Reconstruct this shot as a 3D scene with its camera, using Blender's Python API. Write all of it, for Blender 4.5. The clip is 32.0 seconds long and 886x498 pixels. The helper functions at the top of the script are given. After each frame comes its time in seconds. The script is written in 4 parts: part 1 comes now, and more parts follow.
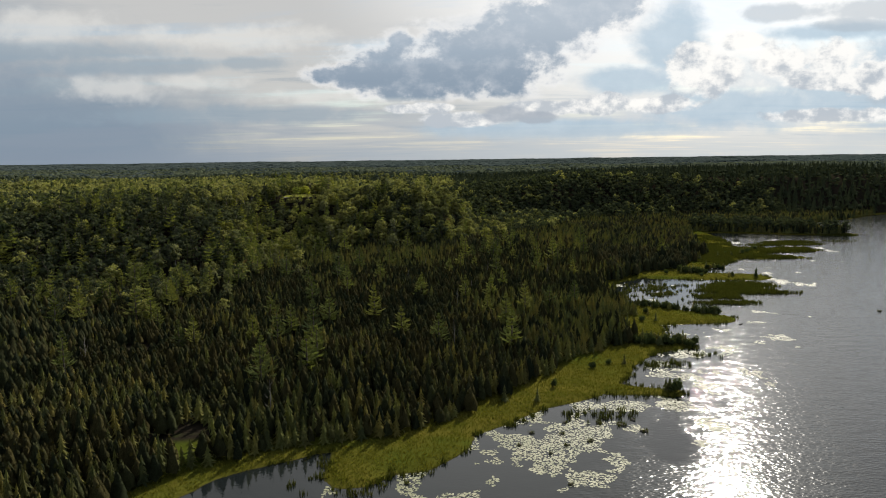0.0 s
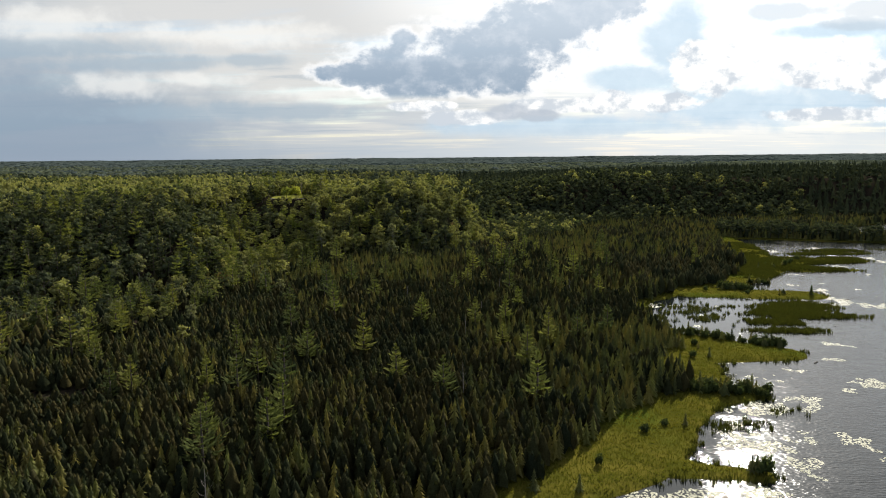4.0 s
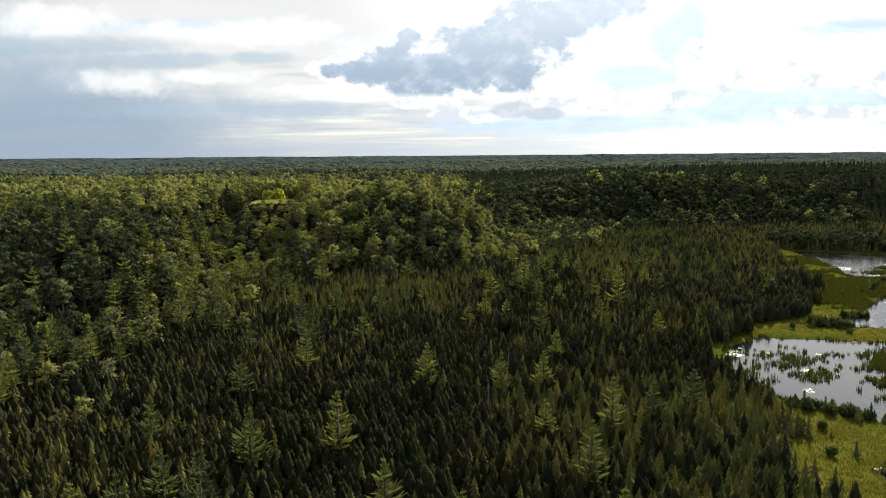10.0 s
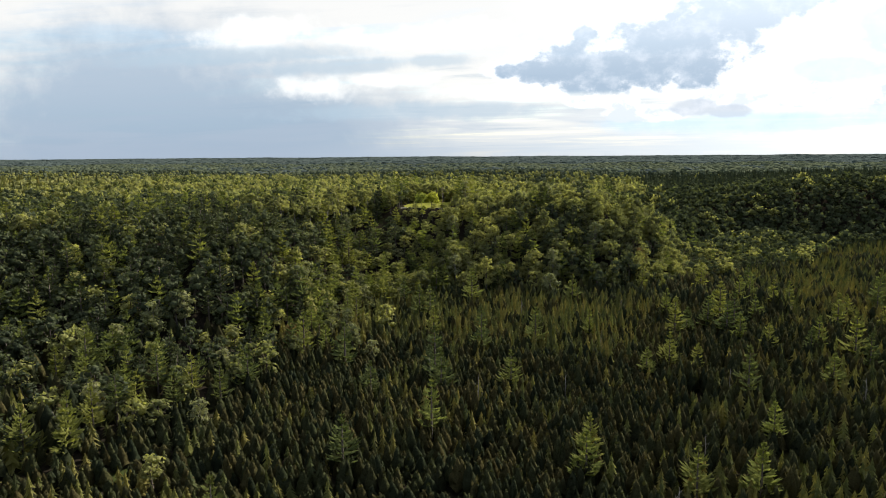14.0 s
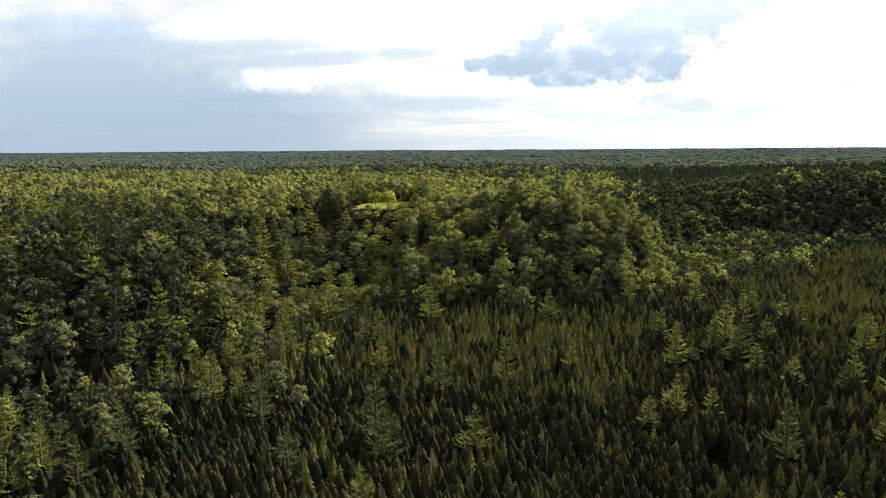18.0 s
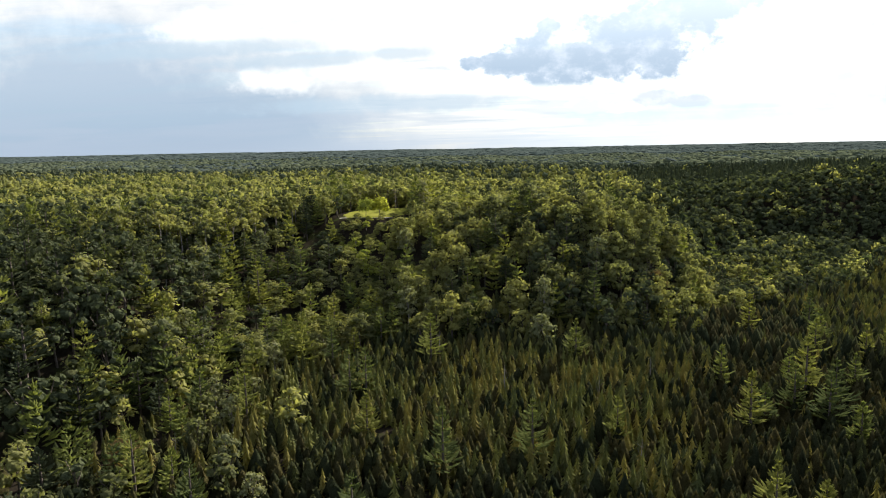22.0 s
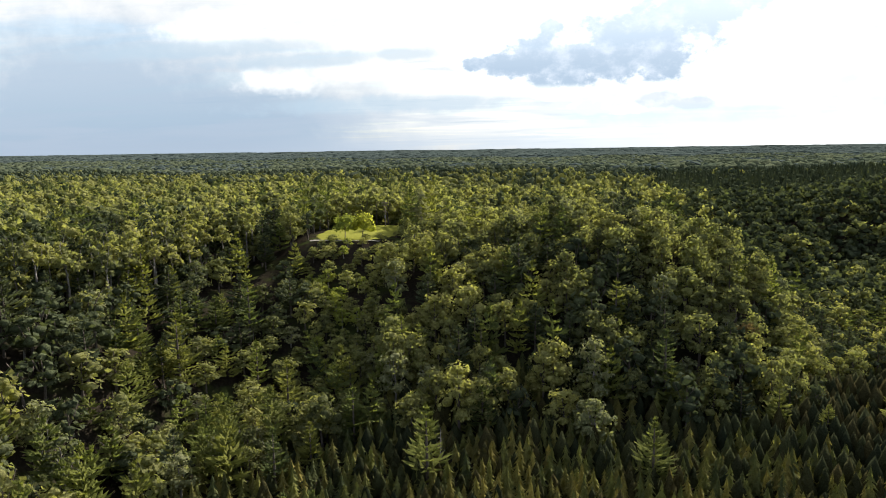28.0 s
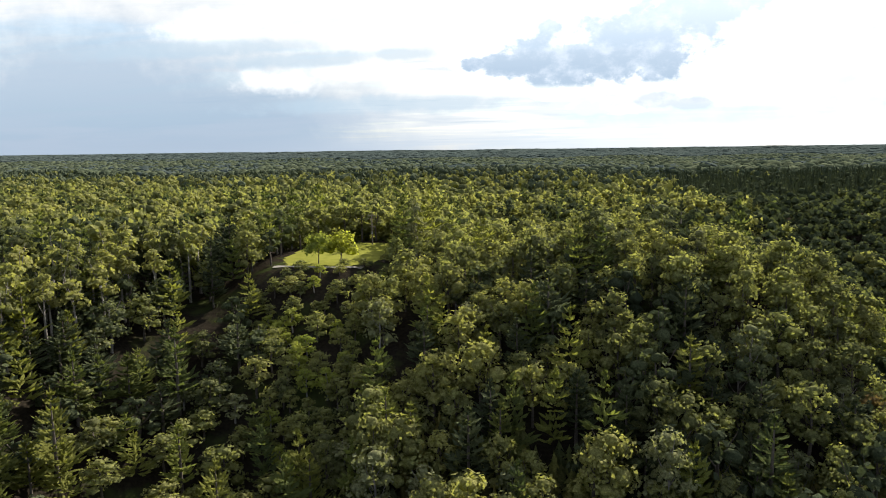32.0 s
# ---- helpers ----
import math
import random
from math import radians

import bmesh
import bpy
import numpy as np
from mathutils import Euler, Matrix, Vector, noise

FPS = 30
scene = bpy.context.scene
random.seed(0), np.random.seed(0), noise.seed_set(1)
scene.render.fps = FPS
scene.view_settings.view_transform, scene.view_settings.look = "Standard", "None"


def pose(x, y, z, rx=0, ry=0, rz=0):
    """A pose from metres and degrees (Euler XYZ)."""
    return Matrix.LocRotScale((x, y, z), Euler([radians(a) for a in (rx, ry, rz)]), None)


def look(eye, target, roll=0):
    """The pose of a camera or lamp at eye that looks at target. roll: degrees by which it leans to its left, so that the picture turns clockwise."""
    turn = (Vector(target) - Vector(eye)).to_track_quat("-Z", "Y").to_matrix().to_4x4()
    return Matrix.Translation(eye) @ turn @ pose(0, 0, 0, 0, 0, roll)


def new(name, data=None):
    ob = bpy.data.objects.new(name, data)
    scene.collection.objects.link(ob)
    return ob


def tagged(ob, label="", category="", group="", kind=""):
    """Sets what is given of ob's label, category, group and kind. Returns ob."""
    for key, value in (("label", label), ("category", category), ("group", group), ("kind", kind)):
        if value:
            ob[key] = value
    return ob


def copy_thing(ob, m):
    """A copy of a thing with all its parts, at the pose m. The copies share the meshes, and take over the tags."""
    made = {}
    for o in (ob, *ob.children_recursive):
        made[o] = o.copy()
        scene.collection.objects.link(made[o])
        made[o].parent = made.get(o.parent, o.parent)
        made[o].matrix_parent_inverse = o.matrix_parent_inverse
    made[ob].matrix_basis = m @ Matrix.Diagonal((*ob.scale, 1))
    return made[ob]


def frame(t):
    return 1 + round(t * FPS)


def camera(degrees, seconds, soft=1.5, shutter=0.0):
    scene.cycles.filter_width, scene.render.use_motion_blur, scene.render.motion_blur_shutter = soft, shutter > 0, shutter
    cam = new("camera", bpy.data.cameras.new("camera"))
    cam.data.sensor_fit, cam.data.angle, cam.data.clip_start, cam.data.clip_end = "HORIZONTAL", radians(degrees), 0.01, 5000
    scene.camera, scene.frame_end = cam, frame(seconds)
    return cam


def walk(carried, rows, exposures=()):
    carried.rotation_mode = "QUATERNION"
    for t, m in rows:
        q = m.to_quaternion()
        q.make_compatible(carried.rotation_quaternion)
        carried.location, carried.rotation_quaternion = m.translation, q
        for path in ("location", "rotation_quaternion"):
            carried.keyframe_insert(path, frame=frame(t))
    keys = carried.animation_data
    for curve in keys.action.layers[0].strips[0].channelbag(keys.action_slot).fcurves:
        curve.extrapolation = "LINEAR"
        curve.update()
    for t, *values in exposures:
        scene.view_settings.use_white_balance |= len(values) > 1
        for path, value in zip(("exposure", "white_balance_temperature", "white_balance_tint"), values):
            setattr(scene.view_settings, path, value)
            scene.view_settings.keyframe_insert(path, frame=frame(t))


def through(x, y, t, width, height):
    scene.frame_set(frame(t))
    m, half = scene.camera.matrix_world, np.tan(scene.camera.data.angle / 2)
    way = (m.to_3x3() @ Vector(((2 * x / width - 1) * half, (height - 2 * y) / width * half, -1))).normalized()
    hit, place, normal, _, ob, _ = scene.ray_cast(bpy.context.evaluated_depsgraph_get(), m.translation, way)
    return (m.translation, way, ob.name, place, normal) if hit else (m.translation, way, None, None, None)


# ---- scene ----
cam = camera(63.9, 32.0, 1.0)
# seconds, east, north, up, yaw, pitch, roll
ROWS = [
    (0, 1.23, -1.59, 65.89, 0.82, -7.45, -0.74),
    (0.5, 1.32, 4.87, 65.88, 0.92, -7.40, -0.80),
    (1, 1.30, 11.38, 65.86, 0.98, -7.42, -0.81),
    (1.5, 1.17, 17.90, 65.85, 1.02, -7.46, -0.80),
    (2, 0.94, 24.43, 65.84, 1.03, -7.49, -0.76),
    (2.5, 0.60, 30.97, 65.83, 1.03, -7.56, -0.66),
    (3, 0.18, 37.55, 65.81, 1.02, -7.59, -0.63),
    (3.5, -0.15, 44.09, 65.80, 1.00, -7.62, -0.56),
    (5.5, -1.18, 70.27, 65.75, 1.07, -7.62, -0.54),
    (6, -1.35, 76.79, 65.74, 1.11, -7.62, -0.54),
    (6.5, -1.55, 83.25, 65.72, 1.14, -7.63, -0.55),
    (7, -1.73, 89.60, 65.71, 1.17, -7.67, -0.55),
    (7.5, -2.00, 95.83, 65.70, 1.16, -7.69, -0.54),
    (8, -2.33, 102.03, 65.68, 1.17, -7.73, -0.53),
    (8.5, -2.74, 108.11, 65.67, 1.18, -7.76, -0.51),
    (9, -3.18, 114.13, 65.66, 1.17, -7.81, -0.47),
    (9.5, -3.72, 120.23, 65.64, 1.13, -7.81, -0.43),
    (10, -4.04, 126.21, 65.63, 1.38, -7.78, -0.46),
    (10.5, -4.15, 132.01, 65.61, 1.39, -7.79, -0.48),
    (11, -4.68, 137.84, 65.60, 1.01, -7.76, -0.47),
    (11.5, -5.14, 144.02, 65.59, -2.05, -7.78, -0.46),
    (12, -5.34, 150.44, 65.57, -7.28, -7.85, -0.45),
    (12.5, -5.44, 156.93, 65.56, -13.63, -7.77, -0.45),
    (13, -5.48, 163.42, 65.54, -1.81, -7.63, -0.46),
    (13.5, -5.67, 169.74, 65.53, 13.60, -7.59, -0.45),
    (14, -5.88, 176.09, 65.52, 15.03, -7.69, -0.44),
    (14.5, -6.11, 182.25, 65.50, 13.29, -7.82, -0.41),
    (15, -6.10, 187.81, 65.49, 13.26, -7.92, -0.37),
    (15.5, -6.20, 193.12, 65.47, 12.40, -8.02, -0.36),
    (17.5, -11.12, 216.69, 65.41, 12.65, -8.20, -0.37),
    (18, -12.54, 222.50, 65.40, 12.51, -8.21, -0.44),
    (18.5, -14.07, 228.22, 65.38, 12.44, -8.21, -0.54),
    (19, -15.52, 233.84, 65.37, 12.45, -8.22, -0.67),
    (19.5, -16.85, 239.42, 65.35, 12.50, -8.24, -0.78),
    (20, -18.18, 245.00, 65.34, 12.58, -8.25, -0.90),
    (20.5, -19.27, 250.47, 65.32, 12.58, -8.27, -0.97),
    (21, -20.45, 256.05, 65.31, 12.53, -8.31, -1.06),
    (21.5, -21.83, 261.76, 65.29, 12.49, -8.31, -1.10),
    (22, -23.24, 267.48, 65.28, 12.42, -8.30, -1.12),
    (22.5, -24.62, 273.23, 65.26, 12.42, -8.29, -1.12),
    (23, -26.07, 278.89, 65.24, 12.44, -8.27, -1.09),
    (23.5, -27.32, 284.61, 65.23, 12.45, -8.21, -1.08),
    (24, -28.49, 290.35, 65.21, 12.40, -8.19, -1.07),
    (24.5, -29.58, 296.12, 65.20, 12.44, -8.20, -1.04),
    (25, -30.64, 301.95, 65.18, 12.49, -8.23, -1.01),
    (25.5, -31.73, 307.91, 65.17, 12.66, -8.23, -0.99),
    (27.5, -37.54, 332.99, 65.10, 12.64, -8.22, -0.87),
    (28, -39.17, 339.32, 65.08, 12.58, -8.23, -0.87),
    (28.5, -40.74, 345.72, 65.07, 12.56, -8.25, -0.87),
    (29, -42.28, 352.12, 65.05, 12.56, -8.26, -0.86),
    (29.5, -43.91, 358.44, 65.03, 12.58, -8.26, -0.85),
    (30, -45.43, 364.77, 65.02, 12.59, -8.26, -0.84),
    (30.5, -46.84, 371.08, 65.00, 12.54, -8.24, -0.83),
    (31, -48.32, 377.33, 64.98, 12.49, -8.23, -0.84),
    (31.5, -49.78, 383.59, 64.97, 12.46, -8.22, -0.82),
    (32, -51.04, 389.89, 64.95, 12.44, -8.23, -0.79),
]
EXPOSURE = [(0.0, 0.28), (3.0, 0.52), (6.0, 0.8), (10.0, 0.92), (13.0, 1.0), (18.0, 1.22), (32.0, 1.22)]


def eye_pose(x, y, z, yaw, pitch, roll):
    a, p = radians(yaw), radians(pitch)
    way = Vector((-math.sin(a) * math.cos(p), math.cos(a) * math.cos(p), math.sin(p)))
    return look((x, y, z), Vector((x, y, z)) + way, roll)


walk(cam, [(t, eye_pose(*row)) for t, *row in ROWS], EXPOSURE)

# ---- daylight ----
SUN_AZ, SUN_EL = radians(23.0), radians(31.5)   # azimuth east of north (+y)
SUN_DIR = Vector((math.sin(SUN_AZ) * math.cos(SUN_EL), math.cos(SUN_AZ) * math.cos(SUN_EL), math.sin(SUN_EL)))
sun_data = bpy.data.lights.new("sun", "SUN")
sun_data.energy, sun_data.angle, sun_data.color = 5.0, radians(1.0), (1.0, 0.93, 0.82)
sun = new("sun", sun_data)
sun.matrix_world = look((0, 0, 300), Vector((0, 0, 300)) - SUN_DIR)


class Nodes:
    """Short hand for building node trees."""

    def __init__(self, tree):
        self.tree = tree
        tree.nodes.clear()

    def add(self, kind, **values):
        node = self.tree.nodes.new(kind)
        if "operation" in values:
            node.operation = values["operation"]
        if "use_clamp" in values:
            node.use_clamp = values["use_clamp"]
        if "interpolation_type" in values:
            node.interpolation_type = values["interpolation_type"]
        if "data_type" in values:
            node.data_type = values["data_type"]
        return node

    def put(self, socket, value):
        if value is None:
            return
        if isinstance(value, bpy.types.NodeSocket):
            self.tree.links.new(value, socket)
        elif isinstance(value, tuple) and len(value) == 3 and socket.type == "RGBA":
            socket.default_value = (*value, 1.0)
        else:
            socket.default_value = value

    def math(self, op, a, b=None, c=None, clamp=False):
        node = self.add("ShaderNodeMath", operation=op, use_clamp=clamp)
        for n, value in enumerate((a, b, c)):
            self.put(node.inputs[n], value)
        return node.outputs[0]

    def vec(self, op, a, b=None, scale=None):
        node = self.add("ShaderNodeVectorMath", operation=op)
        self.put(node.inputs[0], a)
        self.put(node.inputs[1], b)
        if scale is not None:
            self.put(node.inputs["Scale"], scale)
        return node.outputs["Value"] if op in ("DOT_PRODUCT", "LENGTH") else node.outputs[0]

    def split(self, v):
        return self.add_in("ShaderNodeSeparateXYZ", v).outputs

    def add_in(self, kind, first, **values):
        node = self.add(kind, **values)
        self.put(node.inputs[0], first)
        return node

    def join(self, x, y, z):
        node = self.add("ShaderNodeCombineXYZ")
        for n, value in enumerate((x, y, z)):
            self.put(node.inputs[n], value)
        return node.outputs[0]

    def noise(self, v, scale, detail=3.0, rough=0.55, distortion=0.0):
        node = self.add("ShaderNodeTexNoise")
        self.put(node.inputs["Vector"], v)
        for key, value in (("Scale", scale), ("Detail", detail), ("Roughness", rough), ("Distortion", distortion)):
            node.inputs[key].default_value = value
        return node.outputs[0]

    def add_noise(self, v, scale):
        node = self.add("ShaderNodeTexNoise")
        self.put(node.inputs["Vector"], v)
        node.inputs["Scale"].default_value = scale
        return node.outputs["Color"]

    def ramp(self, x, low, high, to_low=0.0, to_high=1.0, smooth=True):
        node = self.add("ShaderNodeMapRange", interpolation_type="SMOOTHSTEP" if smooth else "LINEAR")
        for n, value in enumerate((x, low, high, to_low, to_high)):
            self.put(node.inputs[n], value)
        return node.outputs[0]

    def mix(self, f, a, b):
        node = self.add("ShaderNodeMix", data_type="RGBA")
        self.put(node.inputs[0], f)
        self.put(node.inputs[6], a)
        self.put(node.inputs[7], b)
        return node.outputs[2]


def build_sky():
    world = bpy.data.worlds.new("sky")
    scene.world = world
    world.use_nodes = True
    n = Nodes(world.node_tree)
    d = n.add("ShaderNodeTexCoord").outputs["Generated"]
    x, y, z = n.split(d)
    sky = n.add("ShaderNodeTexSky")
    sky.sky_type, sky.sun_disc, sky.sun_elevation, sky.sun_rotation = "NISHITA", False, SUN_EL, SUN_AZ
    sky.altitude, sky.air_density, sky.dust_density = 300.0, 1.0, 0.6
    clear = n.vec("SCALE", sky.outputs[0], scale=0.10)
    # bearing (tangent east of north) and height (tangent) towards the north half
    ahead = n.math("MAXIMUM", y, 0.05)
    u = n.math("DIVIDE", x, ahead)
    v = n.math("DIVIDE", z, ahead)
    up = n.math("MAXIMUM", z, 0.0)
    # streaky cloud deck, in the perspective of a flat layer
    deck = n.math("ADD", up, 0.045)
    flat = n.join(n.math("DIVIDE", x, deck), n.math("DIVIDE", y, deck), 0.0)
    veil = n.noise(flat, 0.33, 7.0, 0.58, 0.4)
    wisps = n.noise(n.vec("MULTIPLY", flat, (0.45, 1.3, 1.0)), 0.8, 8.0, 0.62, 0.5)
    sheets = n.math("ADD", n.math("MULTIPLY", veil, 0.55), n.math("MULTIPLY", wisps, 0.5))
    cover = n.ramp(sheets, 0.36, 0.54)
    # glow of the hidden sun on the clouds round it
    toward = n.vec("DOT_PRODUCT", d, tuple(SUN_DIR))
    glow = n.ramp(toward, 0.79, 0.955)
    bright = n.math("ADD", 0.64, n.math("MULTIPLY", glow, 0.56))
    white = n.vec("SCALE", n.join(1.0, 0.99, 0.965), scale=bright)
    grey = n.vec("SCALE", n.join(0.38, 0.47, 0.56), scale=n.math("ADD", 0.8, n.math("MULTIPLY", glow, 0.8)))
    body = n.mix(n.ramp(sheets, 0.56, 0.70), white, grey)
    colour = n.mix(n.math("MULTIPLY", cover, n.ramp(y, -0.1, 0.55, 0.40, 0.94)), clear, body)
    # billowing edges for the separate clouds
    uv = n.join(u, n.math("MULTIPLY", v, 1.4), 0.0)
    puffs = n.add("ShaderNodeTexVoronoi")
    n.put(puffs.inputs["Vector"], n.vec("ADD", uv, n.vec("SCALE", n.add_noise(uv, 18.0), scale=0.03)))
    puffs.inputs["Scale"].default_value = 34.0
    wob = n.math("SUBTRACT", n.noise(uv, 13.0, 9.0, 0.62, 0.2), 0.5)
    wob = n.math("ADD", wob, n.math("MULTIPLY", n.math("SUBTRACT", puffs.outputs["Distance"], 0.42), 0.14))
    fine = n.noise(n.join(u, n.math("MULTIPLY", v, 1.3), 3.0), 26.0, 8.0, 0.62)

    def oval(cu, cv, ru, rv):
        du = n.math("DIVIDE", n.math("SUBTRACT", u, cu), ru)
        dv = n.math("DIVIDE", n.math("SUBTRACT", v, cv), rv)
        return n.math("SQRT", n.math("ADD", n.math("MULTIPLY", du, du), n.math("MULTIPLY", dv, dv)))

    def heap(ovals, ragged):
        """Distance out of a heap of ovals: 1 at its billowed outline."""
        r = oval(*ovals[0])
        for o in ovals[1:]:
            node = n.add("ShaderNodeMath", operation="SMOOTH_MIN")
            n.put(node.inputs[0], r)
            n.put(node.inputs[1], oval(*o))
            node.inputs[2].default_value = 0.25
            r = node.outputs[0]
        return n.math("ADD", r, n.math("MULTIPLY", wob, ragged))

    def lay(colour, mask, tone, strength=1.0):
        return n.mix(n.math("MULTIPLY", mask, strength), colour, tone)

    # dark rain veil in the north-west, and long low bars of cloud
    rain = n.ramp(heap([(-0.80, 0.05, 0.35, 0.15), (-0.56, 0.02, 0.24, 0.11)], 0.8), 1.50, 0.50)
    colour = lay(colour, rain, n.mix(n.ramp(v, 0.0, 0.15), (0.215, 0.30, 0.395), (0.29, 0.36, 0.445)), 0.93)
    bars = n.noise(n.join(n.math("MULTIPLY", u, 3.0), n.math("MULTIPLY", v, 30.0), 1.0), 1.0, 6.0, 0.55, 0.3)
    low = n.math("MULTIPLY", n.ramp(v, 0.11, 0.02), n.ramp(bars, 0.42, 0.60))
    colour = lay(colour, low, n.mix(n.ramp(u, -0.5, 0.4), (0.29, 0.35, 0.43), (0.62, 0.68, 0.74)), 0.75)
    # pale breaks in the streaky cloud of the north-west
    r = heap([(-0.46, 0.098, 0.07, 0.014), (-0.37, 0.106, 0.06, 0.008), (-0.56, 0.180, 0.08, 0.020), (-0.30, 0.165, 0.12, 0.014), (-0.17, 0.085, 0.08, 0.010)], 3.6)
    r = n.math("ADD", r, n.math("MULTIPLY", n.math("SUBTRACT", fine, 0.5), 1.6))
    colour = lay(colour, n.ramp(r, 1.8, 0.3), n.join(0.92, 0.905, 0.86), 0.55)
    r = heap([(-0.60, 0.150, 0.20, 0.012), (-0.42, 0.128, 0.14, 0.010), (-0.30, 0.060, 0.20, 0.012), (-0.28, 0.130, 0.06, 0.008)], 2.4)
    colour = lay(colour, n.ramp(r, 1.5, 0.5), (0.34, 0.43, 0.51), 0.60)
    # blue gaps, grey scud and white cumulus towers in the north-east
    gap = n.ramp(heap([(0.30, 0.150, 0.05, 0.05), (0.40, 0.060, 0.14, 0.03), (0.62, 0.09, 0.20, 0.06), (0.25, 0.10, 0.08, 0.02), (0.16, 0.035, 0.2, 0.014), (0.52, 0.16, 0.08, 0.012)], 1.8), 1.40, 0.60)
    colour = lay(colour, gap, n.mix(fine, (0.36, 0.52, 0.66), (0.62, 0.75, 0.86)), 0.80)
    r = heap([(0.45, 0.185, 0.05, 0.012), (0.54, 0.168, 0.05, 0.010), (0.60, 0.190, 0.08, 0.014), (0.88, 0.12, 0.10, 0.012), (0.70, 0.07, 0.12, 0.010)], 2.2)
    colour = lay(colour, n.ramp(r, 1.3, 0.7), (0.50, 0.57, 0.64), 0.60)
    t = heap([(0.345, 0.108, 0.050, 0.026), (0.335, 0.134, 0.026, 0.016), (0.45, 0.122, 0.036, 0.024), (0.525, 0.128, 0.045, 0.028), (0.58, 0.100, 0.050, 0.022), (0.50, 0.098, 0.055, 0.014),
              (0.39, 0.150, 0.030, 0.012), (0.28, 0.066, 0.050, 0.012), (0.20, 0.068, 0.050, 0.014), (0.13, 0.064, 0.050, 0.010), (0.51, 0.048, 0.09, 0.010), (0.02, 0.050, 0.06, 0.010), (-0.04, 0.066, 0.05, 0.007)], 2.4)
    tone = n.mix(n.ramp(n.math("ADD", fine, n.math("MULTIPLY", v, 1.2)), 0.48, 0.70), (0.56, 0.61, 0.67), (1.12, 1.10, 1.06))
    colour = lay(colour, n.ramp(t, 1.22, 0.86), tone, 0.92)
    # the big flat-based grey cumulus in the north, its rim lit from behind, with its smaller neighbours
    r = heap([(-0.015, 0.112, 0.120, 0.036), (0.050, 0.135, 0.105, 0.046), (-0.085, 0.128, 0.050, 0.028), (-0.175, 0.112, 0.030, 0.014), (-0.130, 0.108, 0.040, 0.018), (0.12, 0.172, 0.078, 0.038),
              (0.19, 0.205, 0.075, 0.034), (-0.07, 0.158, 0.022, 0.014)], 2.2)
    r = n.math("ADD", r, n.math("MULTIPLY", n.math("SUBTRACT", fine, 0.5), 1.1))
    base = n.ramp(n.math("ADD", v, n.math("MULTIPLY", wob, 0.02)), 0.068, 0.082)
    core = n.mix(n.ramp(v, 0.085, 0.20), (0.26, 0.345, 0.45), (0.48, 0.56, 0.65))
    core = n.mix(n.math("MULTIPLY", n.ramp(fine, 0.42, 0.72), 0.35), core, (0.78, 0.81, 0.86))
    tone = n.mix(n.ramp(r, 1.20, 0.70), (1.00, 1.00, 1.00), core)
    colour = lay(colour, n.math("MULTIPLY", n.ramp(r, 1.50, 0.85), base), tone, 0.92)
    r = heap([(0.072, 0.056, 0.035, 0.011), (0.115, 0.052, 0.03, 0.008)], 1.8)
    colour = lay(colour, n.ramp(r, 1.25, 0.75), (0.44, 0.49, 0.56), 0.80)
    # hazy band over the horizon
    haze = n.ramp(v, 0.050, -0.002)
    colour = lay(colour, haze, n.mix(n.ramp(u, -0.6, 0.5), (0.27, 0.33, 0.41), (0.70, 0.74, 0.75)), 0.85)
    # the ground half of the sphere, never seen, is dim
    below = n.ramp(z, 0.0, -0.05)
    colour = lay(colour, below, (0.05, 0.06, 0.05))
    shader = n.add_in("ShaderNodeBackground", colour)
    shader.inputs[1].default_value = 0.75
    out = n.add("ShaderNodeOutputWorld")
    n.put(out.inputs[0], shader.outputs[0])


build_sky()

# ---- materials ----


def material(name):
    m = bpy.data.materials.new(name)
    m.use_nodes = True
    n = Nodes(m.node_tree)
    return m, n


def surface(n, colour, rough=0.85, bump=None, strength=0.3, distance=0.1, specular=0.3, metal=0.0):
    s = n.add("ShaderNodeBsdfPrincipled")
    n.put(s.inputs["Base Color"], colour)
    n.put(s.inputs["Roughness"], rough)
    s.inputs["Specular IOR Level"].default_value = specular
    s.inputs["Metallic"].default_value = metal
    if bump is not None:
        b = n.add("ShaderNodeBump")
        b.inputs["Strength"].default_value, b.inputs["Distance"].default_value = strength, distance
        n.put(b.inputs["Height"], bump)
        n.put(s.inputs["Normal"], b.outputs[0])
    return s


def finish(n, shader):
    out = n.add("ShaderNodeOutputMaterial")
    n.put(out.inputs[0], shader.outputs[0])


